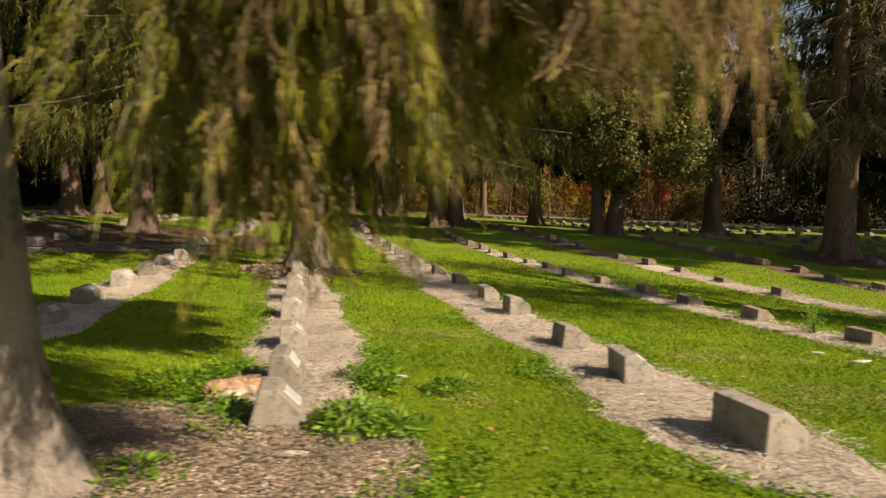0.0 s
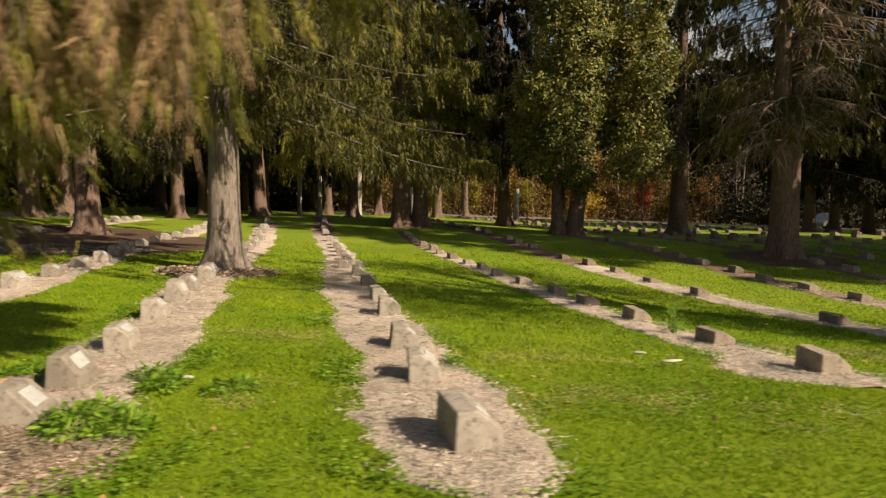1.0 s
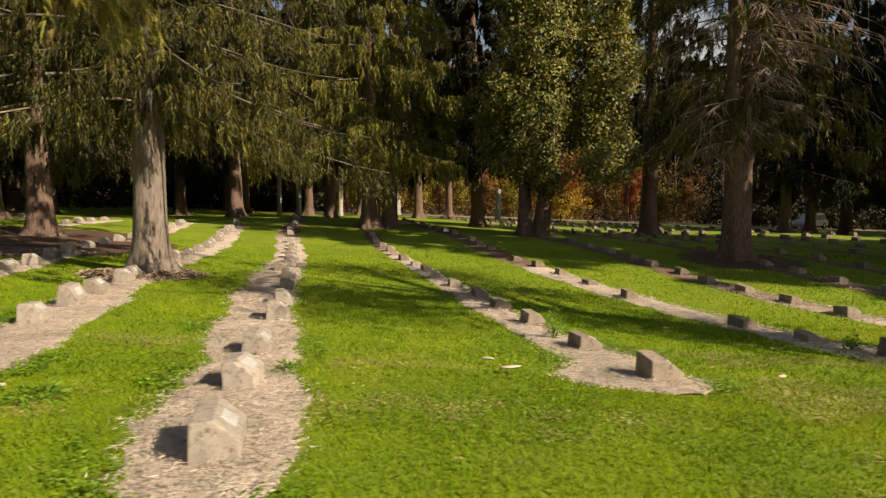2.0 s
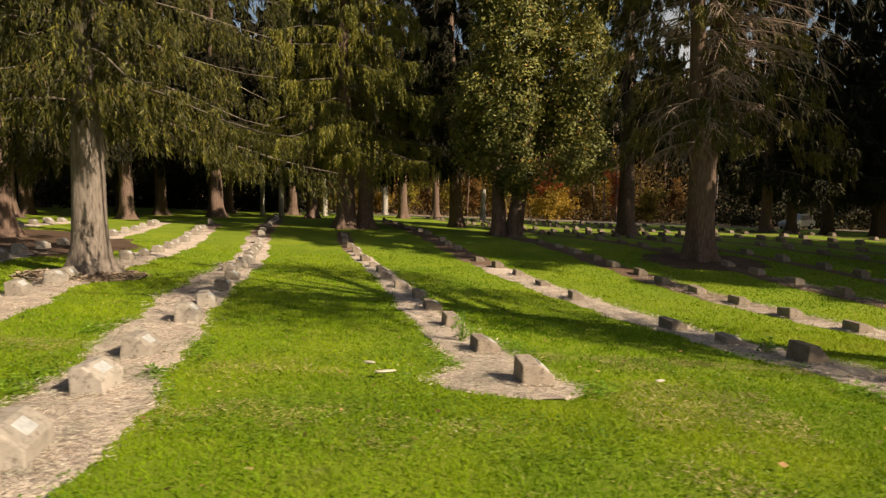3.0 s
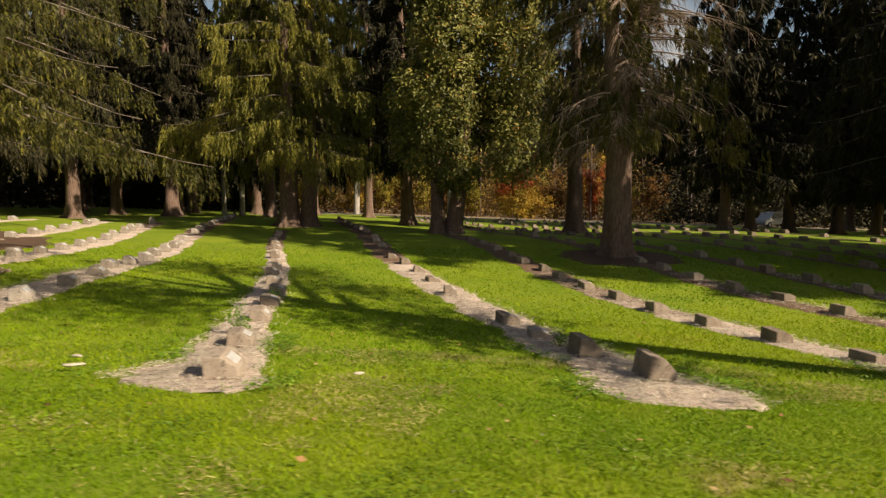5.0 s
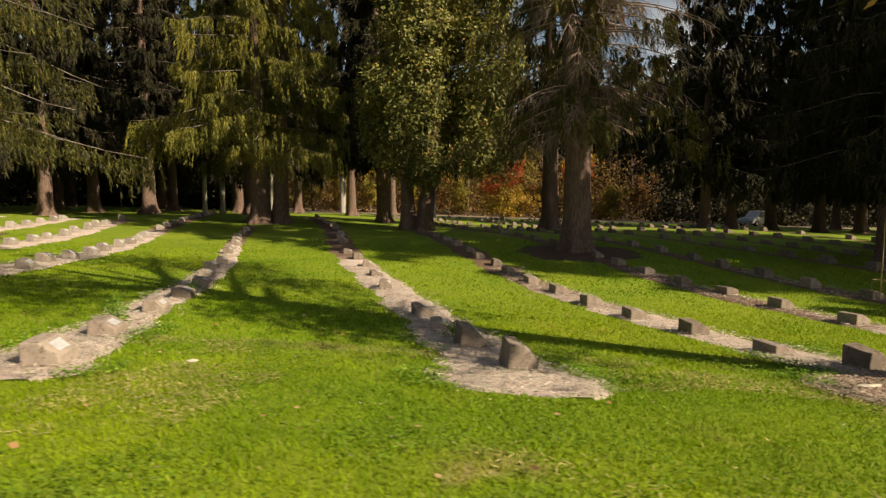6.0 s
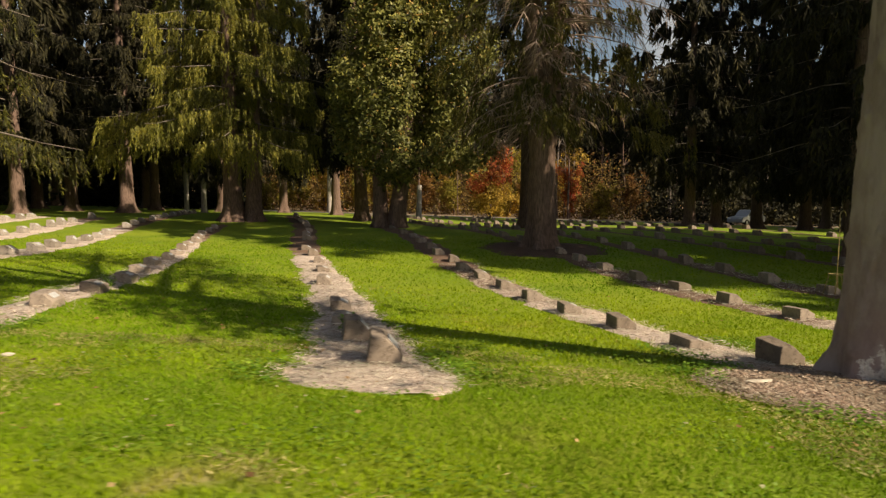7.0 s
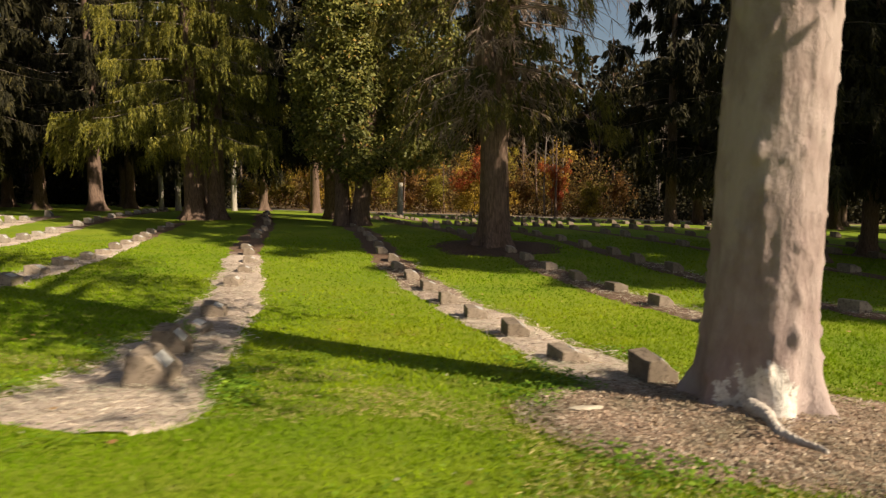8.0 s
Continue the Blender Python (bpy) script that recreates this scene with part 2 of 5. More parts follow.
GLOSSY = leaf_material("evergreen_leaves", [(0.0, (0.07, 0.075, 0.021)), (0.55, (0.18, 0.185, 0.052)), (0.93, (0.31, 0.29, 0.085)), (1.0, (0.46, 0.26, 0.085))], 0.55, 0.2)
AUTUMN = leaf_material("autumn_leaves", [(0.0, (0.09, 0.055, 0.028)), (0.4, (0.2, 0.125, 0.05)), (0.75, (0.34, 0.22, 0.065)), (0.9, (0.17, 0.155, 0.042)), (1.0, (0.34, 0.11, 0.05))], 0.7, 0.4, 0.22)
GOLD = leaf_material("golden_leaves", [(0.0, (0.2, 0.12, 0.025)), (0.5, (0.44, 0.27, 0.045)), (1.0, (0.62, 0.42, 0.09))], 0.7, 0.4, 0.4)
RUSSET = leaf_material("russet_leaves", [(0.0, (0.1, 0.045, 0.02)), (0.5, (0.22, 0.1, 0.035)), (1.0, (0.36, 0.2, 0.055))], 0.7, 0.4, 0.4)
OLIVE = leaf_material("yellowing_leaves", [(0.0, (0.13, 0.11, 0.027)), (0.5, (0.32, 0.26, 0.045)), (1.0, (0.56, 0.44, 0.08))], 0.7, 0.4, 0.4)
# spruce needles brightened in colour for a crown that stands in the sun
HANGING = leaf_material("lit_spruce_needles", [(0.0, (0.07, 0.07, 0.016)), (0.5, (0.16, 0.16, 0.027)), (1.0, (0.3, 0.265, 0.05))], 0.55, 0.25)
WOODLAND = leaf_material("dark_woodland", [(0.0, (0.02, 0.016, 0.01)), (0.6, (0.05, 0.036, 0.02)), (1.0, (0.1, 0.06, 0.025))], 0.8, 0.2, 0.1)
THIN_NEEDLES = leaf_material("thin_needles", [(0.0, (0.06, 0.055, 0.016)), (0.5, (0.125, 0.115, 0.026)), (1.0, (0.22, 0.175, 0.045))], 0.6, 0.25)
SCARLET = leaf_material("red_maple_leaves", [(0.0, (0.36, 0.045, 0.035)), (0.5, (0.5, 0.12, 0.05)), (1.0, (0.55, 0.25, 0.07))], 0.7, 0.5, 0.3)
CLOVER = leaf_material("clover_leaves", [(0.0, (0.11, 0.21, 0.016)), (0.6, (0.16, 0.28, 0.022)), (0.97, (0.22, 0.33, 0.04)), (1.0, (0.45, 0.42, 0.33))], 0.6, 0.3, 1.5)
HERB = leaf_material("weed_leaves", [(0.0, (0.09, 0.2, 0.018)), (0.6, (0.18, 0.34, 0.035)), (1.0, (0.3, 0.44, 0.07))], 0.5, 0.35, 3.0)
BARK = bark_material("spruce_bark", (0.085, 0.065, 0.056), (0.26, 0.215, 0.19))
BARK_DARK = bark_material("dark_bark", (0.065, 0.039, 0.031), (0.21, 0.14, 0.112))
BARK_SMOOTH = bark_material("smooth_grey_bark", (0.235, 0.172, 0.168), (0.325, 0.25, 0.245), (2.6, 2.6, 1.3), 3.4, 0.05, (0.37, 0.295, 0.29), (-0.2, -0.42, 0.17))
BARK_PALE = bark_material("pale_bark", (0.2, 0.175, 0.155), (0.44, 0.4, 0.37), (3, 3, 1), 3.0, 0.01)
TWIGS = bark_material("bare_twigs", (0.07, 0.052, 0.045), (0.24, 0.2, 0.17), (1, 1, 1), 4.0, 0.005)
ROT = bark_material("rotten_wood", (0.26, 0.12, 0.07), (0.58, 0.37, 0.24), (1.2, 7, 7), 6.0, 0.03, (0.55, 0.47, 0.35))
BARK_GREY = bark_material("mottled_grey_bark", (0.075, 0.058, 0.05), (0.33, 0.275, 0.245), (5, 5, 3.5), 3.6, 0.1, (0.34, 0.28, 0.25))
DEAD_BOUGHS = bark_material("dead_boughs", (0.15, 0.1, 0.083), (0.4, 0.3, 0.25), (1, 1, 1), 4.0, 0.005)
WHITE_FUNGUS = bark_material("bleached_wood", (0.4, 0.34, 0.31), (0.66, 0.6, 0.57), (1, 1, 1), 26.0, 0.03)
LICHEN = plain("pale_chip", (0.46, 0.41, 0.34), 0.9, 0, 0.2)
PAINT = plain("silver_car_paint", (0.36, 0.365, 0.37), 0.35, 0.3, 0.05)
GLASS = plain("dark_car_glass", (0.02, 0.022, 0.025), 0.08)
RUBBER = plain("tyre_rubber", (0.02, 0.02, 0.02), 0.9)
STEEL = plain("wheel_alloy", (0.45, 0.45, 0.46), 0.4, 0.8)
LAMP_RED = plain("lamp_red", (0.4, 0.02, 0.02), 0.3)
LAMP_CLEAR = plain("lamp_clear", (0.7, 0.7, 0.68), 0.2)
ASPHALT = plain("road_asphalt", (0.15, 0.14, 0.13), 0.95, 0, 0.3, 30.0)
CANE = plain("rusty_wire", (0.32, 0.24, 0.1), 0.8)

# ---- building helpers ----
RNG = np.random.default_rng(7)


def tri_mesh(name, verts, tris):
    me = bpy.data.meshes.new(name)
    verts, tris = np.asarray(verts, np.float32).reshape(-1, 3), np.asarray(tris, np.int32).reshape(-1, 3)
    me.vertices.add(len(verts))
    me.vertices.foreach_set("co", verts.ravel())
    me.loops.add(tris.size)
    me.loops.foreach_set("vertex_index", tris.ravel())
    me.polygons.add(len(tris))
    me.polygons.foreach_set("loop_start", np.arange(0, tris.size, 3, dtype=np.int32))
    me.update(calc_edges=True)
    return me


def mesh_ob(name, me, mat, parent=None, label="", smooth=False):
    ob = new(name, me)
    me.materials.append(mat)
    if smooth:
        me.polygons.foreach_set("use_smooth", np.ones(len(me.polygons), bool))
    if parent:
        ob.parent = parent
    if name in ("branchwork", "crown", "foliage", "dry_foliage", "stalk"):
        ob["kind"] = "stuff"
    return tagged(ob, label)


def part(name, bm, mat, parent, label="", smooth=False):
    me = bpy.data.meshes.new(name)
    bm.to_mesh(me)
    bm.free()
    return mesh_ob(name, me, mat, parent, label, smooth)


def thing(name, x, y, z, label, category, group="", turn=0.0):
    ob = new(name)
    ob.matrix_basis = pose(x, y, z, 0, 0, turn)
    ob.empty_display_size = 0.2
    return tagged(ob, label, category, group)


def kites(base, way, across, length, width):
    """Small pointed leaves, two triangles each: arrays of base points, directions, sideways directions, lengths, widths."""
    length, width = np.asarray(length).reshape(-1, 1), np.asarray(width).reshape(-1, 1)
    mid = base + way * length * 0.45
    v = np.stack([base, mid + across * width * 0.5, base + way * length, mid - across * width * 0.5], 1)
    n = len(base)
    i = np.arange(n)[:, None] * 4
    t = np.concatenate([i + [0, 1, 2], i + [0, 2, 3]], 1)
    return v.reshape(-1, 3), t.reshape(-1, 3)


def unit(v):
    return v / np.maximum(np.linalg.norm(v, axis=-1, keepdims=True), 1e-9)


def blades(base, lean, length, width):
    """Single-triangle blades."""
    n = len(base)
    a = RNG.uniform(0, 2 * np.pi, n)
    side = np.stack([np.cos(a), np.sin(a), 0 * a], 1) * (np.asarray(width) * 0.5).reshape(-1, 1)
    v = np.stack([base - side, base + side, base + lean * np.asarray(length).reshape(-1, 1)], 1)
    return v.reshape(-1, 3), np.arange(3 * n).reshape(-1, 3)


def tube(points, radii, sides=8, rough=0.0, seed=0):
    """A tapered limb along points, its girth uneven by rough. Verts and triangles."""
    points = np.asarray(points, float)
    rng = np.random.default_rng(seed)
    ways = unit(np.gradient(points, axis=0))
    ref = np.where(np.abs(ways[:, 2:]) > 0.9, [[1.0, 0, 0]], [[0, 0, 1.0]])
    u = unit(np.cross(ways, ref))
    w = np.cross(ways, u)
    a = np.linspace(0, 2 * np.pi, sides, endpoint=False)
    ring = np.cos(a)[None, :, None] * u[:, None] + np.sin(a)[None, :, None] * w[:, None]
    girth = np.asarray(radii, float)[:, None] * (1 + rough * rng.uniform(-1, 1, (len(points), sides)))
    v = (points[:, None] + ring * girth[:, :, None]).reshape(-1, 3)
    t = []
    for k in range(len(points) - 1):
        for s in range(sides):
            a0, b0 = k * sides + s, k * sides + (s + 1) % sides
            t += [(a0, b0, b0 + sides), (a0, b0 + sides, a0 + sides)]
    v = np.concatenate([v, points[-1:]])
    top = (len(points) - 1) * sides
    t += [(top + s, top + (s + 1) % sides, len(v) - 1) for s in range(sides)]
    return v, np.array(t)


def join(pieces):
    verts, tris, n = [], [], 0
    for v, t in pieces:
        verts.append(v)
        tris.append(np.asarray(t) + n)
        n += len(v)
    return np.concatenate(verts), np.concatenate(tris)


def trunk_shape(r, h, flare=1.7, lean=(0.0, 0.0), sides=20, lobes=5, seed=0, top=0.35, sink=0.25, spread=None):
    """A trunk from below the ground up, with root swellings at the foot, tapering to top times r."""
    rng = np.random.default_rng(seed)
    zs = np.concatenate([np.array([-sink, 0.0, 0.08, 0.18, 0.32, 0.5, 0.8, 1.2]), np.linspace(1.8, h, max(4, int(h / 0.8)))])
    a = np.linspace(0, 2 * np.pi, sides, endpoint=False)
    shift = rng.uniform(0, 6.28)
    verts = []
    for z in zs:
        foot = math.exp(-max(z, 0) / (spread or 0.55 * r + 0.1))
        g = r * (1 - (1 - top) * (max(z, 0) / h) ** 0.9) * (1 + (flare - 1) * foot)
        g = g * (1 + 0.28 * foot * np.sin(lobes * a + shift) + 0.05 * np.sin(3 * a + z * 0.7) + rng.uniform(-0.025, 0.025, sides))
        verts.append(np.stack([lean[0] * z + g * np.cos(a), lean[1] * z + g * np.sin(a), np.full(sides, z)], 1))
    v = np.concatenate(verts)
    t = []
    for k in range(len(zs) - 1):
        for s in range(sides):
            a0, b0 = k * sides + s, k * sides + (s + 1) % sides
            t += [(a0, b0, b0 + sides), (a0, b0 + sides, a0 + sides)]
    return v, np.array(t)

# ---- the ground: one sheet, fine near the path and wide towards the horizon ----
def ground_sheet():
    def steps(fine0, fine1, fine, lo, hi):
        mid = list(np.arange(fine0, fine1, fine))
        left, right, s = [], [], fine
        x = fine0
        while x > lo:
            s *= 1.25
            x -= s
            left.append(x)
        x, s = mid[-1], fine
        while x < hi:
            s *= 1.25
            x += s
            right.append(x)
        return np.array(left[::-1] + mid + right)

    xs, ys = steps(-8, 20, 0.35, -900, 900), steps(0, 40, 0.4, -500, 1500)
    gx, gy = np.meshgrid(xs, ys)
    gz = land(gx, gy)
    v = np.stack([gx, gy, gz], -1).reshape(-1, 3)
    nx, ny = len(xs), len(ys)
    i = (np.arange(ny - 1)[:, None] * nx + np.arange(nx - 1)[None]).ravel()
    t = np.concatenate([np.stack([i, i + 1, i + nx + 1], 1), np.stack([i, i + nx + 1, i + nx], 1)])
    ob = mesh_ob("ground", tri_mesh("ground", v, t), TURF, smooth=True)
    tagged(ob, "mown green grass on gently rolling ground", "lawn", kind="structure")


ground_sheet()

# ---- rows of graves ----
# row: start x and y, end y, drift of x per y, height of its stones, bed's reach to either side, extra reach at its near end
ROWS_OF_STONES = {
    "k": (-13.0, 8.0, 34.0, -0.21, 0.24, 0.5, 0.5, 0.0),
    "l": (-9.1, 8.0, 34.0, -0.21, 0.24, 0.5, 0.5, 0.0),
    "m": (-4.95, 7.4, 34.0, -0.21, 0.26, 0.55, 0.6, 0.0),
    "a": (-1.12, 4.3, 34.0, -0.22, 0.28, 0.6, 0.7, 0.0),
    "b": (2.1, 3.7, 48.0, -0.222, 0.25, 0.72, 0.55, 0.05),
    "c": (5.63, 6.05, 31.0, -0.23, 0.2, 0.4, 0.42, 0.75),
    "d": (10.06, 5.95, 43.0, -0.244, 0.2, 0.72, 0.46, 0.5),
    "e": (13.75, 7.2, 32.0, -0.247, 0.2, 0.55, 0.6, 0.0),
    "f": (16.7, 10.6, 62.0, -0.262, 0.21, 0.45, 0.45, 0.0),
    "g": (19.2, 12.0, 62.0, -0.26, 0.22, 0.4, 0.4, 0.0),
    "h": (22.8, 13.5, 64.0, -0.25, 0.22, 0.35, 0.35, 0.0),
    "i": (26.6, 15.0, 64.0, -0.25, 0.22, 0.35, 0.35, 0.0),
    "j": (30.4, 17.0, 64.0, -0.25, 0.22, 0.35, 0.35, 0.0),
    "n": (34.2, 20.0, 62.0, -0.25, 0.22, 0.3, 0.3, 0.0),
}


def row_x(key, y):
    x0, y0, y1, drift = ROWS_OF_STONES[key][:4]
    return x0 + drift * (y - y0) + 0.14 * np.sin((y + x0) * 0.35) * np.clip((y - y0) / 4, 0, 1)


def reach(key, y, side):
    """How far the bed spreads from its row at y, towards side -1 or 1, with the swells of its ragged edge."""
    x0, y0, y1, drift, tall, left, right, extra = ROWS_OF_STONES[key]
    near = np.exp(-np.clip(y - y0, 0, 99) / 0.9)
    wide = (left + extra * near) if side < 0 else right
    wide = wide * (0.95 + 0.12 * np.sin(1.9 * y + 7 * x0 + 3 * side) + 0.07 * np.sin(4.7 * y + 5 * x0 - 2 * side) + 0.05 * np.sin(11.3 * y + x0))
    start = np.sqrt(np.clip((y - (y0 - 0.75)) / 0.4, 0.0, 1.0))
    return wide * start * np.sqrt(np.clip((y1 + 0.6 - y) / 0.6, 0.0, 1.0))


def bed(key):
    x0, y0, y1 = ROWS_OF_STONES[key][:3]
    ys = np.arange(y0 - 0.74, y1 + 0.5, 0.16)
    across = np.linspace(-1, 1, 11)
    v = []
    for y in ys:
        c = float(row_x(key, y))
        wl = float(reach(key, y, -1)) * (1.0 + 0.22 * noise.noise((x0, y * 4.0, 5.0)))
        wr = float(reach(key, y, 1)) * (1.0 + 0.22 * noise.noise((x0, y * 4.0, 12.0)))
        for u in across:
            x = c + u * (wr if u > 0 else wl)
            v.append((x, y, height(x, y) - 0.012 + 0.034 * (1 - u**4) + 0.012 * noise.noise((x * 5, y * 5, 0))))
    n = len(across)
    i = (np.arange(len(ys) - 1)[:, None] * n + np.arange(n - 1)[None]).ravel()
    t = np.concatenate([np.stack([i, i + 1, i + n + 1], 1), np.stack([i, i + n + 1, i + n], 1)])
    ob = mesh_ob("grave_bed", tri_mesh("grave_bed", v, t), STRAW, smooth=True)
    tagged(ob, "strip of straw-coloured dead grass under a row of markers", "grave bed", "grave beds", "structure")


for key in ROWS_OF_STONES:
    bed(key)


def litter_patch(x, y, rx, ry, label, seed, mat):
    """A low mound of chips round a tree, with a ragged edge."""
    rng = np.random.default_rng(seed)
    rings, sides = 7, 48
    v = [(x, y, height(x, y) + 0.045)]
    for r in range(1, rings + 1):
        for s in range(sides):
            a = 2 * math.pi * s / sides
            f = r / rings * (1 + 0.16 * noise.noise((math.cos(a) * 2, math.sin(a) * 2, seed)) + 0.06 * noise.noise((math.cos(a) * 7, math.sin(a) * 7, seed)))
            px, py = x + rx * f * math.cos(a), y + ry * f * math.sin(a)
            v.append((px, py, height(px, py) - 0.006 + 0.045 * (1 - (r / rings) ** 4) + 0.012 * noise.noise((px * 6, py * 6, 3))))
    t = [(0, 1 + s, 1 + (s + 1) % sides) for s in range(sides)]
    for r in range(rings - 1):
        for s in range(sides):
            a0, b0 = 1 + r * sides + s, 1 + r * sides + (s + 1) % sides
            t += [(a0, a0 + sides, b0 + sides), (a0, b0 + sides, b0)]
    ob = mesh_ob("litter_patch", tri_mesh("litter_patch", v, t), mat, smooth=True)
    return tagged(ob, label, "litter patch", kind="structure")


litter_patch(-1.9, 3.4, 1.85, 1.15, "bare brown litter of bark chips and leaves", 3, CHIPS)
litter_patch(14.35, 5.9, 1.75, 1.25, "ring of bark chips at the foot of a smooth grey tree", 5, CHIPS)
litter_patch(-3.1, 13.5, 1.3, 1.1, "reddish needle litter round a spruce", 8, CHIPS)
litter_patch(-10.8, 20.0, 5.5, 5.5, "brown needle litter under old spruces, darkened for their shade", 10, SHADED_LITTER)
litter_patch(14.0, 21.2, 2.2, 2.0, "reddish needle litter round a twin-trunked conifer", 9, SHADED_LITTER)


# ---- grave markers ----
def marker_mesh(length, deep, top, tall, seed, taper, mat):
    """A cast slant marker: upright back, flat top, sloping face; worn edges."""
    rng = np.random.default_rng(seed)
    bm = bmesh.new()
    nose = tall * rng.uniform(0.42, 0.6)
    back = deep / 2
    profile = [(-back, -0.12), (back, -0.12), (back, nose), (-back + top + taper, tall), (-back + taper, tall * rng.uniform(0.97, 1.0))]
    ends = []
    for s in (-1, 1):
        ends.append([bm.verts.new((x + rng.uniform(-0.006, 0.006), s * length / 2 + rng.uniform(-0.006, 0.006), z + rng.uniform(-0.006, 0.006))) for x, z in profile])
    n = len(profile)
    bm.faces.new(ends[0])
    bm.faces.new(ends[1][::-1])
    for k in range(n):
        bm.faces.new((ends[0][k], ends[1][k], ends[1][(k + 1) % n], ends[0][(k + 1) % n]))
    bmesh.ops.recalc_face_normals(bm, faces=bm.faces)
    bmesh.ops.bevel(bm, geom=bm.edges[:], offset=0.014, segments=2, affect="EDGES", profile=0.6)
    me = bpy.data.meshes.new("grave_marker")
    bm.to_mesh(me)
    bm.free()
    me.materials.append(mat)
    # a small pale plate is set into the slope
    bm = bmesh.new()
    a, b = Vector((back - 0.008, 0, nose + 0.006)), Vector((-back + top + taper + 0.012, 0, tall - 0.008))
    slope = (b - a).normalized()
    out = Vector((-slope.z, 0, slope.x)) if -slope.z > 0 else Vector((slope.z, 0, -slope.x))
    rows = []
    a, b = a + (b - a) * 0.2, b - (b - a) * 0.14
    for lift, inset in ((-0.012, 0.0), (0.01, 0.003)):
        p0, p1 = a + slope * inset + out * lift, b - slope * inset + out * lift
        h = 0.09 - inset
        rows.append([bm.verts.new((p.x, s * h, p.z)) for p, s in ((p0, -1), (p0, 1), (p1, 1), (p1, -1))])
    bm.faces.new(rows[1])
    for k in range(4):
        bm.faces.new((rows[0][k], rows[0][(k + 1) % 4], rows[1][(k + 1) % 4], rows[1][k]))
    bmesh.ops.recalc_face_normals(bm, faces=bm.faces)
    face = bpy.data.meshes.new("plate")
    bm.to_mesh(face)
    bm.free()
    face.materials.append(PLATE)
    return me, face


MARKERS = {}


def place_marker(x, y, tall, seed, lean=0.0, turn=None, taper=0.01, long=1.0, stout=1.0, mat=None):
    rng = np.random.default_rng(seed)
    kind = (round(tall * 25) / 25, seed % 7, taper, long, mat.name)
    if kind not in MARKERS:
        MARKERS[kind] = marker_mesh(long * rng.uniform(0.37, 0.43), stout * rng.uniform(0.28, 0.33), rng.uniform(0.12, 0.17) - 0.4 * taper, kind[0] * rng.uniform(0.94, 1.06), seed, taper, mat)
    ob = new("grave_marker", MARKERS[kind][0])
    plate = new("plate", MARKERS[kind][1])
    plate.parent = ob
    tagged(plate, "small pale smooth plate")
    turn = 9 + rng.normal(0, 3.5) if turn is None else turn
    ob.matrix_basis = pose(x, y, height(x, y) + 0.01, rng.normal(0, 2.0), lean + rng.normal(0, 2.0), turn)
    label = "low weathered concrete slant marker in dead grass" if tall < 0.23 else "weathered grey concrete slant marker standing in dead grass"
    return tagged(ob, label, "grave marker", "rows of grave markers")


# the nearest stones of each row; the rest follow at even steps
NEAR = {
    "m": [(-5.0, 7.6), (-5.3, 9.0), (-5.55, 10.5), (-5.8, 11.9), (-6.1, 13.4), (-6.2, 14.4)],
    "a": [(-1.19, 4.2), (-1.36, 5.15), (-1.62, 6.5), (-2.05, 8.2), (-2.33, 9.5), (-2.6, 10.7), (-2.9, 12.2), (-3.1, 12.95)],
    "b": [(2.03, 3.83), (1.7, 5.4), (1.42, 6.75), (1.08, 8.9), (0.78, 10.4), (0.35, 12.4), (-0.1, 14.3)],
    "c": [(5.66, 5.9), (5.3, 7.5), (4.95, 9.5), (4.62, 11.3), (4.35, 12.9), (3.85, 14.5), (3.35, 16.2)],
    "d": [(9.86, 6.45), (9.46, 7.72), (9.15, 9.1), (8.85, 10.6), (7.95, 14.2), (7.55, 16.3), (7.12, 18.1)],
    "e": [(14.0, 7.34), (13.4, 8.2), (13.07, 9.83), (12.65, 11.35), (12.26, 12.9), (11.9, 14.4), (11.5, 15.8)],
    "f": [(16.5, 11.15), (16.1, 12.75), (15.8, 14.4), (15.3, 15.7), (14.95, 17.3)],
}
# height, lean and turn of stones that differ from their row
ODD = {("a", 0): (0.31, 1, 12), ("a", 1): (0.32, -3, 8), ("b", 0): (0.27, 0, 14), ("c", 0): (0.23, 0, 6), ("d", 0): (0.28, 5, 6), ("d", 1): (0.28, 5, 10), ("e", 0): (0.27, 0, 7)}
for key, (x0, y0, y1, drift, tall, left, right, extra) in ROWS_OF_STONES.items():
    rng = np.random.default_rng(int(abs(x0) * 7))
    spots = list(NEAR.get(key, [(x0, y0 + 0.1)]))
    count = len(spots)
    y = spots[-1][1]
    while y < y1 - 1.7:
        y += rng.normal(1.52, 0.12)
        if rng.random() > 0.07:
            spots.append((float(row_x(key, y)) + rng.normal(0, 0.05), y))
    for n, (x, y) in enumerate(spots):
        h, lean, turn = ODD.get((key, n), (tall * rng.uniform(0.85, 1.12), rng.normal(0, 3), None))
        taper = 0.085 if (key, n) == ("a", 0) else 0.035 if key in "am" else 0.01
        # left rows show their sunny side and take the lit tone
        place_marker(x, y, h, int(abs(x0) * 100) + n, lean, turn, taper, 1.2 if (key, n) == ("b", 0) else 1.0, 1.3 if (key, n) == ("a", 0) else 1.0, SUNLIT_CONCRETE if key in "klmab" else SHADED_CONCRETE)

# ---- trees ----
def needles(base, way, length, width, rng):
    """Thin pointed sprays, one triangle each."""
    n = len(base)
    across = unit(np.cross(way, rng.normal(0, 1, (n, 3)))) * (np.asarray(width) * 0.5).reshape(-1, 1)
    v = np.stack([base - across, base + across, base + way * np.asarray(length).reshape(-1, 1)], 1)
    return v.reshape(-1, 3), np.arange(3 * n).reshape(-1, 3)


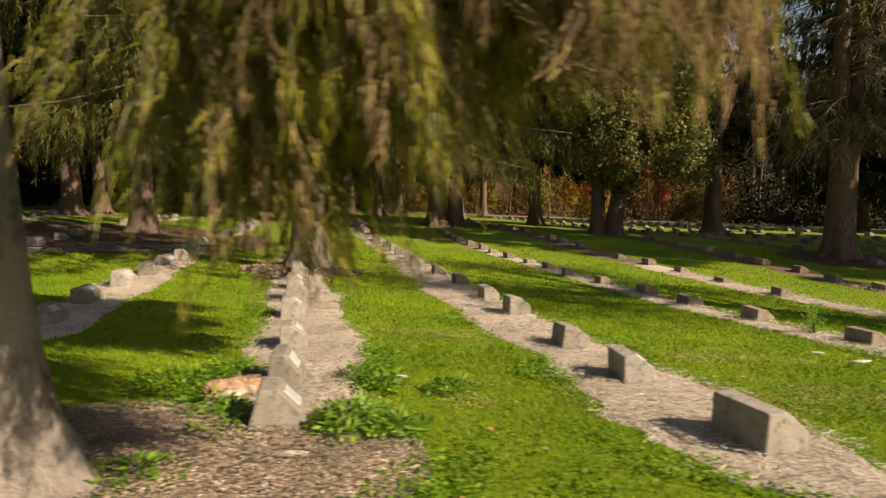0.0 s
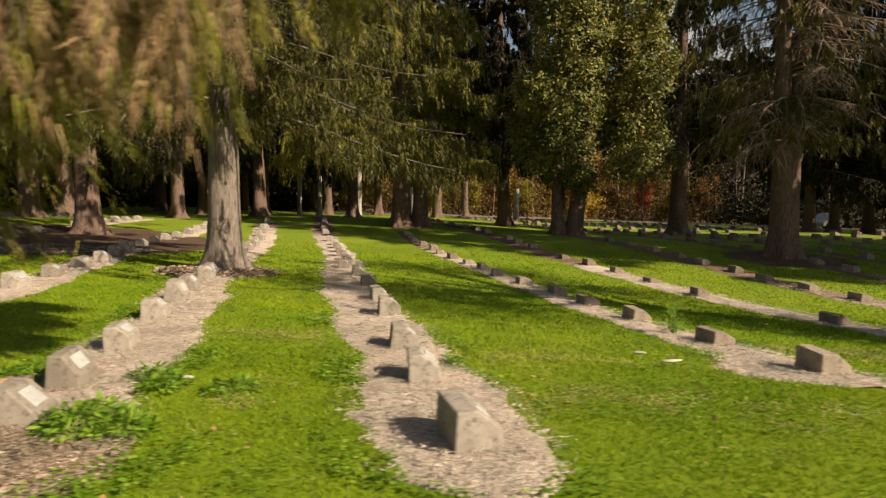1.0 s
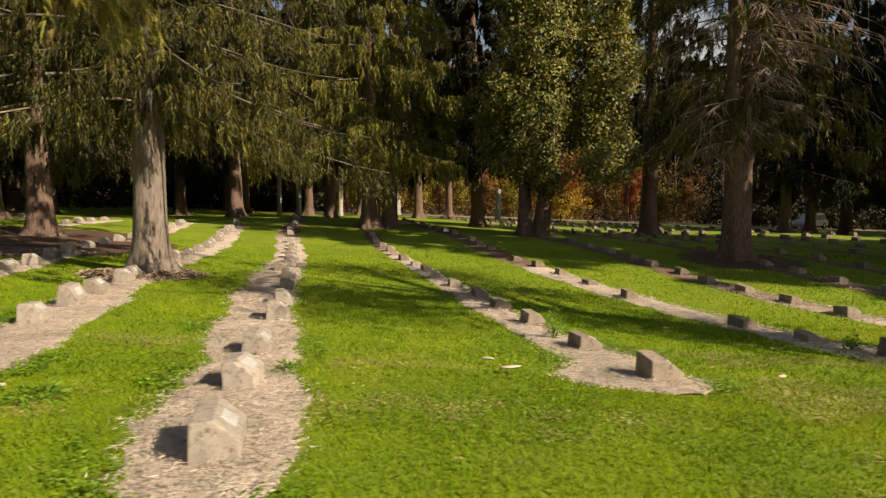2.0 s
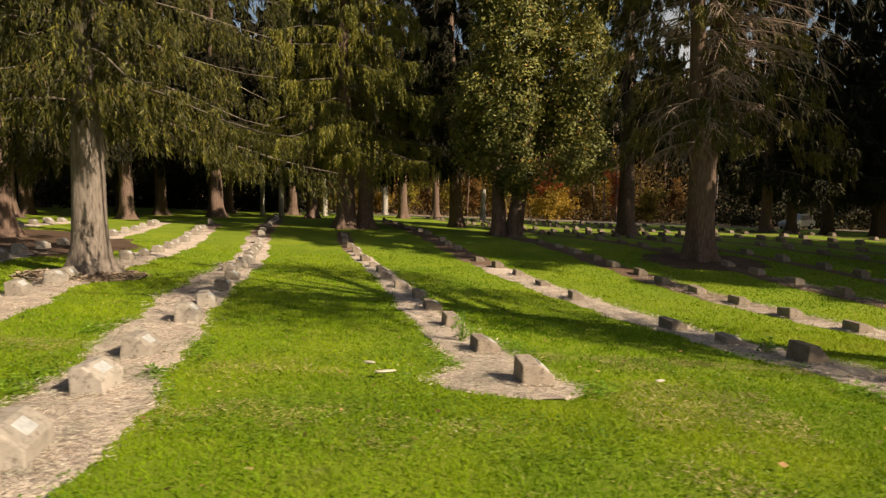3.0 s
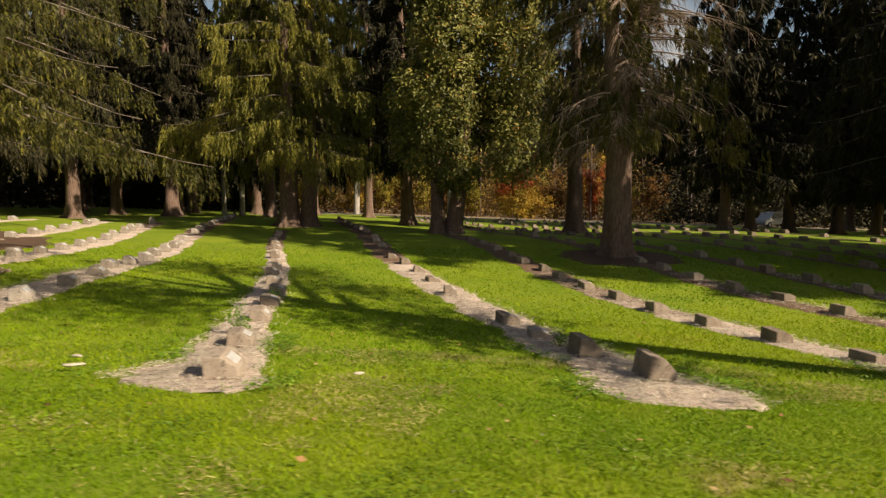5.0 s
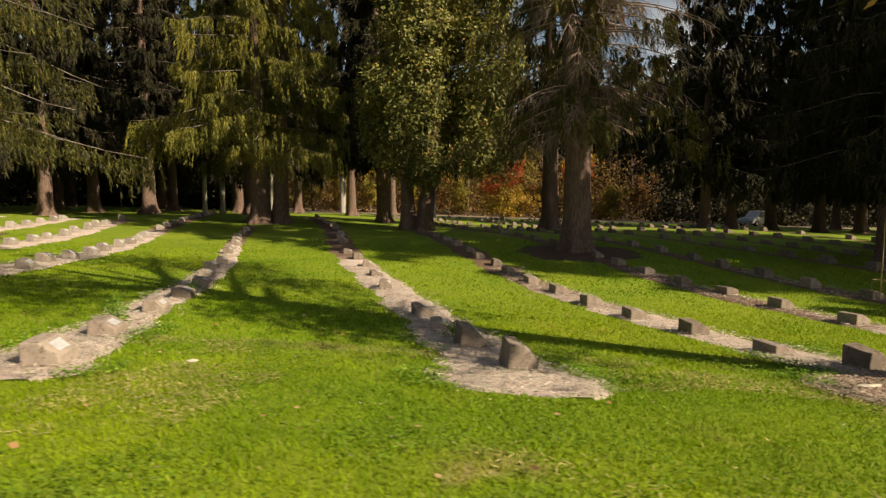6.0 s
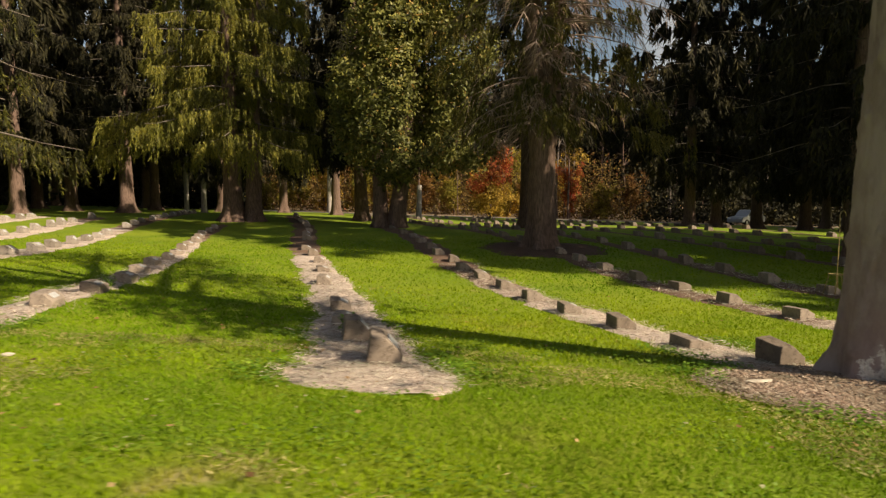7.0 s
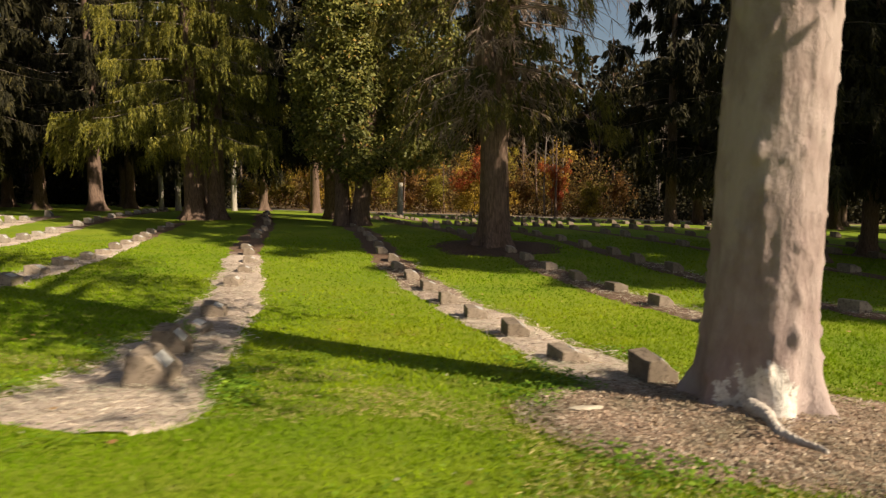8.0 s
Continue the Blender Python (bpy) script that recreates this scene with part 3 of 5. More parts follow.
def spruce_crown(h0, h1, reach, limbs, strands, leaves, seed, droop=0.7, size=0.11, width=0.035, see=99.0, power=0.8, sweep=0.5):
    """Limbs that arch down from the trunk, with curtains of hanging needled twigs. Returns foliage and branch meshes."""
    rng = np.random.default_rng(seed)
    pieces, wood = [], []
    for k in range(limbs):
        f = (k + rng.uniform(0, 1)) / limbs
        h = h0 + (h1 - h0) * f ** 1.15
        a = k * 2.399 + rng.normal(0, 0.25)
        length = reach * (1 - f) ** power * rng.uniform(0.72, 1.15) + 0.3
        out, side = np.array([math.cos(a), math.sin(a), 0]), np.array([-math.sin(a), math.cos(a), 0])
        curl, wave = rng.normal(0, 0.08), rng.uniform(0, 6)

        def at(s):
            s = np.asarray(s, float)
            z = length * (0.12 * s - sweep * s**2 + 0.22 * s**4) + 0.05 * np.sin(7 * s + wave)
            return h * np.array([0, 0, 1]) + out * (s * length)[..., None] + side * (curl * s**2 * length)[..., None] + np.array([0, 0, 1]) * z[..., None]

        s = np.linspace(0, 1, 8)
        wood.append(tube(at(s), 0.006 + 0.022 * length / 4 * (1 - s) ** 1.2 + 0.003, 5))
        m = int(strands * (0.4 + 0.6 * length / reach) * (1.0 if h < see else 0.3))
        sprays = max(4, int(3.2 * length))
        pick = rng.integers(0, sprays, m)
        st = np.clip((rng.uniform(0.02, 1.0, sprays) ** 0.7)[pick] + rng.normal(0, 0.035, m), 0.0, 1.04)
        sway = (rng.normal(0, 1, sprays)[pick] * 0.15 + rng.normal(0, 0.035, m)) * length * (1.05 - 0.6 * st)
        root = at(st) + side * sway[:, None] - np.array([0, 0, 1]) * (0.25 * np.abs(sway))[:, None]
        hang = droop * rng.uniform(0.4, 1.15, sprays)[pick] * rng.uniform(0.4, 1.05, m) * (0.5 + 0.5 * length / reach)
        swing = unit(rng.normal(0, 0.1, (m, 3)) + out * 0.1 + [0, 0, -1.0])
        j = rng.uniform(-0.08, 1, (m, leaves))
        p = root[:, None] + swing[:, None] * (j * hang[:, None])[..., None]
        p = p + rng.normal(0, 0.3, p.shape) * np.array([width, width, width]) * (1.3 - 0.8 * np.clip(j, 0, 1))[..., None]
        p = p.reshape(-1, 3)
        way = unit(np.repeat(swing, leaves, 0) + rng.normal(0, 0.36, p.shape) + out * 0.12)
        big = 1.0 if h < see else 2.0
        pieces.append(needles(p, way, size * big * rng.uniform(0.6, 1.4, len(p)), width * big * rng.uniform(0.6, 1.3, len(p)), rng))
    return join(pieces), join(wood)


def conifer(x, y, r, tall, crown, label, name="spruce_tree", mat=None, bark=None, lean=(0, 0), seed=1, flare=1.6, second=None, shag=None):
    mat, bark = mat or SPRUCE, bark or BARK_DARK
    tree = thing(name, x, y, height(x, y), label, "tree", "conifers")
    pieces = [trunk_shape(r, tall, flare, lean, seed=seed, top=0.12)]
    mesh_ob("trunk", tri_mesh("trunk", *pieces[0]), bark, tree, smooth=True)
    if second:
        dx, dy, r2, l2 = second
        v, t = trunk_shape(r2, tall * 0.95, flare, l2, seed=seed + 1, top=0.12)
        mesh_ob("trunk", tri_mesh("trunk", v + [dx, dy, 0], t), bark, tree, smooth=True)
    foliage, wood = crown
    if shag:
        # short twigs that clothe the trunk
        twigs, stubs = spruce_crown(*shag)
        foliage, wood = join([foliage, twigs]), join([wood, stubs])
    mesh_ob("crown", tri_mesh("crown", *foliage), mat, tree)
    mesh_ob("branchwork", tri_mesh("branchwork", *wood), TWIGS, tree)
    return tree


# the tall spruce in the row of stones
conifer(-3.1, 13.75, 0.38, 19.0, spruce_crown(3.5, 18.0, 5.4, 92, 140, 28, 11, 0.85, 0.13, 0.022, 8.0, 0.8, 0.56), "tall Norway spruce with drooping branches and a bare lit trunk", bark=BARK, lean=(0.035, 0.0), seed=3, flare=1.65, shag=(4.3, 10.0, 2.1, 54, 66, 24, 17, 0.8, 0.13, 0.022))
# old spruces standing among the graves
conifer(-10.7, 21.7, 0.42, 21.0, spruce_crown(4.8, 20.0, 5.6, 70, 100, 22, 12, 1.1, 0.22, 0.05, 10.0), "old spruce with a thick dark trunk in shade", seed=4)
conifer(-0.35, 33.8, 0.52, 24.0, spruce_crown(4.3, 23.0, 6.2, 84, 150, 28, 13, 1.4, 0.2, 0.042, 12.0), "twin-trunked spruce with long hanging branches", mat=HANGING, seed=5, second=(1.0, 0.3, 0.44, (0.03, 0.0)))
conifer(15.7, 35.6, 0.5, 23.0, spruce_crown(6.0, 22.0, 4.6, 64, 80, 24, 14, 1.2, 0.24, 0.055, 12.0), "dark conifer lit along one side of its trunk", mat=SPRUCE_SHADED, seed=6)
conifer(-11.5, 45.0, 0.5, 24.0, spruce_crown(6.0, 23.0, 5.6, 64, 80, 18, 15, 1.3, 0.36, 0.09, 16.0), "tall spruce with a bare dark trunk", mat=SPRUCE_SHADED, seed=7)

conifer(5.9, 39.0, 0.42, 25.0, spruce_crown(4.3, 24.0, 4.4, 90, 100, 20, 16, 1.3, 0.3, 0.075, 14.0, 0.6), "dark leaning conifer beyond the graves", mat=SPRUCE_SHADED, lean=(-0.03, 0.0), seed=8)


def bare_conifer(x, y):
    """Two trunks from one foot, ringed with dead drooping boughs below a thin green top."""
    tree = thing("dying_spruce", x, y, height(x, y), "twin-trunked dying conifer with bare grey drooping branches", "tree", "conifers")
    mesh_ob("trunk", tri_mesh("trunk", *trunk_shape(0.5, 5.6, 1.35, (0.0, 0.0), seed=21, top=0.78)), BARK_DARK, tree, smooth=True)
    s = np.linspace(0, 1, 12)
    for bend, r, seed in (((-0.14, -0.36), 0.3, 22), ((0.14, 0.62), 0.36, 23)):
        path = np.stack([bend[0] + bend[1] * s**0.6, 0 * s, 3.4 + 18 * s], 1)
        mesh_ob("trunk", tri_mesh("trunk", *tube(path, r * (1 - 0.75 * s), 16, 0.05, seed)), BARK_DARK, tree, smooth=True)
    rng = np.random.default_rng(31)
    wood = []
    for k in range(150):
        h = 4.0 + 9.5 * rng.random()
        a = rng.uniform(0, 6.28)
        length = rng.uniform(1.6, 4.2)
        out, side = np.array([math.cos(a), math.sin(a), 0]), np.array([-math.sin(a), math.cos(a), 0])
        s = np.linspace(0, 1, 7)
        bend = rng.normal(0, 0.12)
        path = np.array([0, 0, h]) + out * (s * length)[:, None] + side * (bend * s**2 * length)[:, None] + np.array([0, 0, 1]) * (length * (0.08 * s - 0.33 * s**2))[:, None]
        wood.append(tube(path, 0.035 * (1 - s) + 0.006, 5))
        for q in range(18):
            i = rng.integers(2, 7)
            p = path[i]
            w = unit(out * rng.uniform(0.1, 0.8) + side * rng.normal(0, 0.6) + np.array([0, 0, -rng.uniform(0.2, 1.0)]))
            l = rng.uniform(0.3, 0.95)
            u = np.linspace(0, 1, 4)
            wood.append(tube(p + w * (u * l)[:, None] - np.array([0, 0, 1]) * (0.25 * l * u**2)[:, None], 0.008 * (1 - u) + 0.004, 3))
    mesh_ob("branchwork", tri_mesh("branchwork", *join(wood)), DEAD_BOUGHS, tree, "bare grey dead boughs")
    foliage, twigs = spruce_crown(4.3, 21.0, 3.9, 70, 60, 18, 33, 1.0, 0.2, 0.04, 13.0)
    mesh_ob("crown", tri_mesh("crown", *foliage), THIN_NEEDLES, tree, "thin yellowish needles")
    # dense boughs above the view, added to shade the ground at the far spruce
    foliage, twigs = spruce_crown(10.0, 14.5, 4.2, 26, 110, 14, 34, 1.0, 0.22, 0.06, 99.0, 0.4)
    mesh_ob("crown", tri_mesh("crown", *foliage), SPRUCE, tree, "unseen denser boughs higher up, added to cast shade")


bare_conifer(13.95, 21.4)


def leafy_crown(centres, leaves, size, seed, clump=0.35):
    """Broad leaves in clumps over rounded masses given as (x, y, z, rx, ry, rz); gaps between the clumps."""
    rng = np.random.default_rng(seed)
    out = []
    total = sum(c[3] * c[5] for c in centres)
    for cx, cy, cz, rx, ry, rz in centres:
        n = int(leaves * rx * rz / total)
        clumps = max(8, n // 26)
        d = unit(rng.normal(0, 1, (clumps, 3)))
        r = rng.uniform(0.62, 1.08, clumps)[:, None]
        bumps = 1 + 0.18 * np.sin(d[:, :1] * 7 + cx) * np.cos(d[:, 2:] * 6 + cy)
        core = np.array([cx, cy, cz]) + d * r * bumps * [rx, ry, rz]
        p = np.repeat(core, 26, 0) + rng.normal(0, clump, (clumps * 26, 3))
        facing = unit(d + rng.normal(0, 0.55, d.shape) + [0, 0, 0.3])
        face = unit(np.repeat(facing, 26, 0) + rng.normal(0, 0.38, p.shape))
        way = unit(np.cross(face, rng.normal(0, 1, p.shape)) + [0, 0, -0.25])
        across = unit(np.cross(way, face))
        out.append(kites(p, way, across, size * rng.uniform(0.7, 1.4, len(p)), size * 0.5 * rng.uniform(0.7, 1.3, len(p))))
    return join(out)


def evergreen(x, y):
    """A tall broad-leaved evergreen on splayed stems, leafy nearly to the ground."""
    tree = thing("evergreen_tree", x, y, height(x, y), "tall dense broad-leaved evergreen on two splayed dark stems", "tree")
    for dx, r, lean, seed in ((-0.35, 0.38, (-0.03, 0.0), 41), (0.38, 0.44, (0.12, 0.0), 42)):
        v, t = trunk_shape(r, 9.0, 1.3, lean, seed=seed, top=0.4)
        mesh_ob("trunk", tri_mesh("trunk", v + [dx, 0, 0], t), BARK_DARK, tree, smooth=True)
    # two leafy columns with a dark cleft between them
    masses = [(-0.2, -0.4, 4.2, 1.6, 1.5, 1.9), (-0.3, -0.2, 7.0, 2.0, 1.9, 2.5), (0.1, -0.6, 9.6, 2.0, 1.8, 2.4), (-0.2, 0, 12.6, 2.1, 2.0, 2.8), (0.2, 0, 15.6, 1.7, 1.7, 2.0), (-1.6, 0.9, 5.6, 1.2, 1.3, 2.6),
              (3.3, 0, 5.6, 1.35, 1.4, 2.0), (3.5, 0, 8.3, 1.65, 1.6, 2.4), (3.2, 0.1, 11.4, 1.7, 1.7, 2.6), (3.0, 0, 14.2, 1.5, 1.5, 2.2), (1.7, 1.3, 11.5, 1.3, 1.3, 3.0), (1.6, 1.2, 6.0, 1.2, 1.2, 2.0), (0.6, -0.9, 2.9, 0.9, 0.9, 0.8), (2.9, -1.7, 3.4, 1.3, 1.2, 0.9), (4.0, -0.6, 4.0, 1.2, 1.2, 1.0)]
    mesh_ob("crown", tri_mesh("crown", *leafy_crown(masses, 86000, 0.2, 43, 0.2)), GLOSSY, tree)


evergreen(8.15, 30.6)



def big_smooth_tree(x, y):
    """A stout smooth-barked tree with a swelling foot and a decayed root; the crown stands far above."""
    tree = thing("smooth_barked_tree", x, y, height(x, y), "stout smooth grey-barked tree with a bleached decayed root", "tree")
    # wrinkles, dents and healed knots stand out of the smooth bark
    v, t = trunk_shape(0.38, 8.5, 1.3, (0.035, 0.0), 44, 6, 51, 0.85, 0.3)
    shape = v.reshape(-1, 44, 3)
    zs = np.concatenate([np.linspace(-0.3, 4.4, 118), np.linspace(4.6, 8.5, 12)])
    sides, rings = 132, []
    for z in zs:
        ring = np.stack([[np.interp(z, shape[:, s, 2], shape[:, s, k]) for s in range(44)] for k in (0, 1)], 1)
        ring = np.concatenate([ring, ring[:1]])
        u = np.linspace(0, 44, sides, endpoint=False)
        x1, y1 = np.interp(u, np.arange(45), ring[:, 0]), np.interp(u, np.arange(45), ring[:, 1])
        mid = np.array([0.035 * z, 0.0])
        for px, py in zip(x1.tolist(), y1.tolist()):
            q = Vector((px, py, z))
            lump = noise.noise(Vector((px * 4.5, py * 4.5, z * 1.1))) * 0.009 + noise.noise(q * 7.0) * 0.006 + noise.noise(Vector((px * 16, py * 16, z * 9))) * 0.005
            knot = max(0.0, noise.noise(Vector((px * 9 + 9, py * 9, z * 7))) - 0.38) * 0.1
            g = 1 + (lump + knot) / 0.38
            rings.append((mid[0] + (px - mid[0]) * g, py * g, z))
    i = (np.arange(len(zs) - 1)[:, None] * sides + np.arange(sides)[None]).ravel()
    j = (np.arange(len(zs) - 1)[:, None] * sides + (np.arange(sides)[None] + 1) % sides).ravel()
    t = np.concatenate([np.stack([i, j, j + sides], 1), np.stack([i, j + sides, i + sides], 1)])
    mesh_ob("trunk", tri_mesh("trunk", rings, t), BARK_SMOOTH, tree, smooth=True)
    limbs, rng = [], np.random.default_rng(52)
    tips = []
    for k in range(12):
        a = k * 2.399
        h = 6.5 + 0.18 * k
        length = rng.uniform(2.5, 5.0)
        s = np.linspace(0, 1, 7)
        path = np.array([0.035 * h, 0, h]) + np.array([math.cos(a), math.sin(a), 0]) * (s * length)[:, None] + np.array([0, 0, 1]) * (length * (0.9 * s))[:, None] + rng.normal(0, 0.08, (7, 3)) * s[:, None]
        limbs.append(tube(path, 0.14 * (1 - s) + 0.02, 7, 0.05, k))
        tips.append(path[-1])
    masses = [(*p, 1.3, 1.3, 0.9) for p in tips[::2]]
    # low leafy limbs on the sunny side, out of view, added to shade the lawn beyond
    for h, tip in ((4.4, (2.1, -2.9, 5.7)), (4.1, (0.5, -1.0, 5.4)), (4.4, (-0.2, -0.9, 5.2)), (5.0, (0.1, -0.9, 6.3)), (4.2, (0.9, 0.9, 5.4))):
        s = np.linspace(0, 1, 6)
        path = np.array([0.035 * h, 0, h]) * (1 - s)[:, None] + np.array(tip) * s[:, None] + rng.normal(0, 0.05, (6, 3)) * s[:, None]
        limbs.append(tube(path, 0.07 * (1 - s) + 0.015, 6, 0.05, int(h * 10)))
        masses.append((*tip, 0.95, 0.95, 0.8))
    mesh_ob("branchwork", tri_mesh("branchwork", *join(limbs)), BARK_SMOOTH, tree, smooth=True)
    mesh_ob("crown", tri_mesh("crown", *leafy_crown(masses, 7500, 0.22, 53, 0.42)), AUTUMN, tree, "thin autumn crown")
    # the dead root that runs out from the rotten foot
    s = np.linspace(0, 1, 60)
    px, py = -0.26 + 0.03 * np.sin(8.0 * s) - 0.05 * s, -0.4 - 0.86 * s
    ground = land(x + px, y + py) - height(x, y)
    path = np.stack([px, py, ground + 0.105 + 0.05 * (1 - s) ** 3 + 0.008 * np.sin(8 * s)], 1)
    mesh_ob("decayed_root", tri_mesh("decayed_root", *tube(path, (0.014 + 0.036 * (1 - s) ** 0.8) * (1 + 0.16 * np.sin(13 * s)), 14, 0.16, 66)), WHITE_FUNGUS, tree, "bleached crumbling root")


big_smooth_tree(14.42, 6.35)


def overhanging_spruce(x, y):
    """The near tree at the start of the walk: a thick rough trunk, and boughs of dry hanging twigs."""
    tree = thing("old_spruce", x, y, height(x, y), "thick rough-barked spruce with dry brown and green hanging boughs", "tree", "conifers")
    mesh_ob("trunk", tri_mesh("trunk", *trunk_shape(0.33, 16.0, 1.85, (-0.015, 0.0), 36, 5, 71, 0.2, 0.3, 0.5)), BARK_GREY, tree, smooth=True)
    rng = np.random.default_rng(72)
    green, dry, wood = [], [], []
    # boughs: height at the trunk, tip, share of dry twigs, longest hang, twigs
    # those that leave the trunk above 5 m are unseen, added to shade the lawn
    for h, tip, brown, longest, m in ((3.3, (-0.72, 2.4, 2.75), 0.45, 1.7, 170), (3.3, (-0.1, 2.1, 2.7), 0.55, 1.1, 260), (3.5, (0.12, 2.5, 2.75), 0.1, 1.05, 280), (3.6, (0.6, 2.0, 2.55), 0.85, 0.75, 220), (3.6, (0.98, 2.1, 2.5), 0.9, 0.8, 60), (3.5, (-0.6, 2.6, 2.85), 0.1, 1.75, 330),
                                      (4.2, (0.9, 2.7, 3.1), 0.4, 0.9, 90), (4.0, (0.3, 3.4, 3.2), 0.3, 1.0, 140), (4.4, (1.2, 4.2, 3.6), 0.2, 1.0, 150),
                                      (5.4, (1.8, 4.0, 4.4), 0.2, 0.8, 210), (5.7, (3.0, 3.4, 4.7), 0.2, 0.8, 230), (5.9, (2.3, 5.2, 5.0), 0.2, 0.8, 230), (6.2, (0.6, 5.4, 5.3), 0.2, 0.8, 200), (5.6, (2.6, 4.4, 4.9), 0.2, 0.9, 300), (5.5, (1.5, 4.8, 4.8), 0.2, 0.9, 300), (5.3, (2.4, 3.8, 4.6), 0.2, 0.9, 260)):
        root0, tip = np.array([0, 0, h]), np.array(tip) - [x, y, height(x, y)]
        side = unit(np.cross(tip - root0, [0, 0, 1.0]))
        s = np.linspace(0, 1, 9)
        bow = lambda q: root0 + (tip - root0) * q[:, None] + np.array([0, 0, 1]) * (0.35 * np.sin(np.pi * q))[:, None]
        wood.append(tube(bow(s), 0.04 * (1 - s) + 0.008, 6))
        st = rng.uniform(0.35, 1.0, m) ** 0.6 if h > 5 else rng.uniform(0.74, 1.02, m)
        root = bow(st) + side * rng.normal(0, 0.13, m)[:, None]
        hang = longest * rng.uniform(0.35, 1.0, m)
        is_dry = rng.random(m) < brown
        sway = unit(rng.normal(0, 0.22, (m, 3)) + [0.12, 0, -1.0])
        for tone, some, leaves in ((dry, is_dry, 90 if h < 5 else 50), (green, ~is_dry, 110 if h < 5 else 56)):
            r0, hh, ww = root[some], hang[some], sway[some]
            for q in range(0, len(r0), 2):
                u = np.linspace(0, 1, 4)
                wood.append(tube(r0[q] + ww[q] * (u * hh[q])[:, None], 0.004 * (1 - u) + 0.002, 3))
            j = rng.uniform(0, 1, (len(r0), leaves))
            p = r0[:, None] + ww[:, None] * (j * hh[:, None])[..., None] + rng.normal(0, 0.016, (len(r0), leaves, 3))
            way = unit(np.repeat(ww, leaves, 0) + rng.normal(0, 0.2, (len(r0) * leaves, 3)))
            p = p.reshape(-1, 3)
            big = 1.0 if h < 5 else 2.2
            tone.append(needles(p, way, big * rng.uniform(0.06, 0.13, len(p)), big * rng.uniform(0.005, 0.011, len(p)), rng))
    mesh_ob("branchwork", tri_mesh("branchwork", *join(wood)), TWIGS, tree)
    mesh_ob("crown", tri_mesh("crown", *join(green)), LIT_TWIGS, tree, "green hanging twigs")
    mesh_ob("dry_foliage", tri_mesh("dry_foliage", *join(dry)), DRY, tree, "dry brown hanging twigs")
    foliage, wood = spruce_crown(9.0, 16.0, 4.5, 54, 90, 14, 73, 0.8, 0.12, 0.03, 0.0)
    mesh_ob("crown", tri_mesh("crown", *foliage), SPRUCE, tree)


overhanging_spruce(-2.5, 3.1)

# ---- the dark wood all round: a few patterns of tall spruce, copied ----
def wood_spruce(seed, base):
    foliage, wood = spruce_crown(base, 26.0, 5.4, 60, 54, 18, seed, 1.5, 0.42, 0.1, 12.0, 0.55)
    return conifer(0, 0, 0.42, 26.0, (foliage, wood), "tall dark spruce round the graves, some unseen and added for shade", mat=SPRUCE_SHADED, seed=seed)


patterns = [wood_spruce(81, 4.6), wood_spruce(82, 3.8), wood_spruce(83, 5.0), wood_spruce(85, 8.0)]
# many of these, mostly on the right, are out of view and added for shade
spots = [(28.5, 44.0), (30.6, 44.5), (34.9, 47.0), (1.5, 57.0), (38.0, 46.0), (27.0, 12.5), (25.5, 20.5), (44.0, 50.0), (22.6, 18.6), (28.0, 24.0), (36.0, 22.0), (33.0, 14.0),
         (-14.5, 38.0), (-17.0, 28.0), (-19.0, 34.0), (-16.0, 46.0), (-22.0, 40.0), (-8.5, 56.0), (-14.0, 55.0), (-21.0, 50.0), (-23.0, 22.0), (-20.0, 16.0), (-26.0, 30.0), (-27.0, 44.0), (-16.5, 22.0), (-5.0, 47.5), (-4.5, 62.0), (-18.0, 62.0),
         (50.0, 62.0), (52.0, 48.0), (31.0, 10.0), (36.0, 5.5), (41.0, 3.0), (42.0, 13.0), (46.0, 20.0), (33.0, 20.5), (37.0, 16.0), (40.0, 9.0), (45.0, 6.0), (39.0, 21.0), (31.5, 15.5), (48.0, 14.0),
         (-12.0, 2.0), (-10.0, -8.0), (36.0, 12.0), (48.0, 40.0), (55.0, 55.0), (-32.0, 36.0), (-30.0, 54.0), (-12.0, 66.0), (4.5, 68.0), (45.0, 41.5), (52.0, 36.0), (40.0, 38.0), (54.5, 64.5), (61.0, 61.0), (46.5, 92.0), (51.5, 96.0), (56.0, 90.0), (40.5, 99.0), (-27.0, 62.0), (-23.0, 70.0), (58.0, 45.5), (62.0, 50.5), (67.0, 42.0)]
# those that stand lower, and those bare far up the trunk
SMALLER = {(28.5, 44.0): 0.95, (30.6, 44.5): 0.85, (27.0, 12.5): 0.64, (25.5, 20.5): 0.57}
HIGH_CROWNED = {(4.5, 68.0), (-4.5, 62.0), (-8.5, 56.0)}
spot_rng = np.random.default_rng(84)
for n, (x, y) in enumerate(spots):
    m = pose(x, y, height(x, y), 0, 0, spot_rng.uniform(0, 360))
    size = SMALLER.get((x, y), 0.62 if 20 < x < 34 and y < 30 else 1.0)
    if n < 4:
        tree = patterns[n]
        tree.matrix_basis = m
    else:
        tree = copy_thing(patterns[3 if (x, y) in HIGH_CROWNED else n % 3], m)
    tree.scale = (size, size, size)


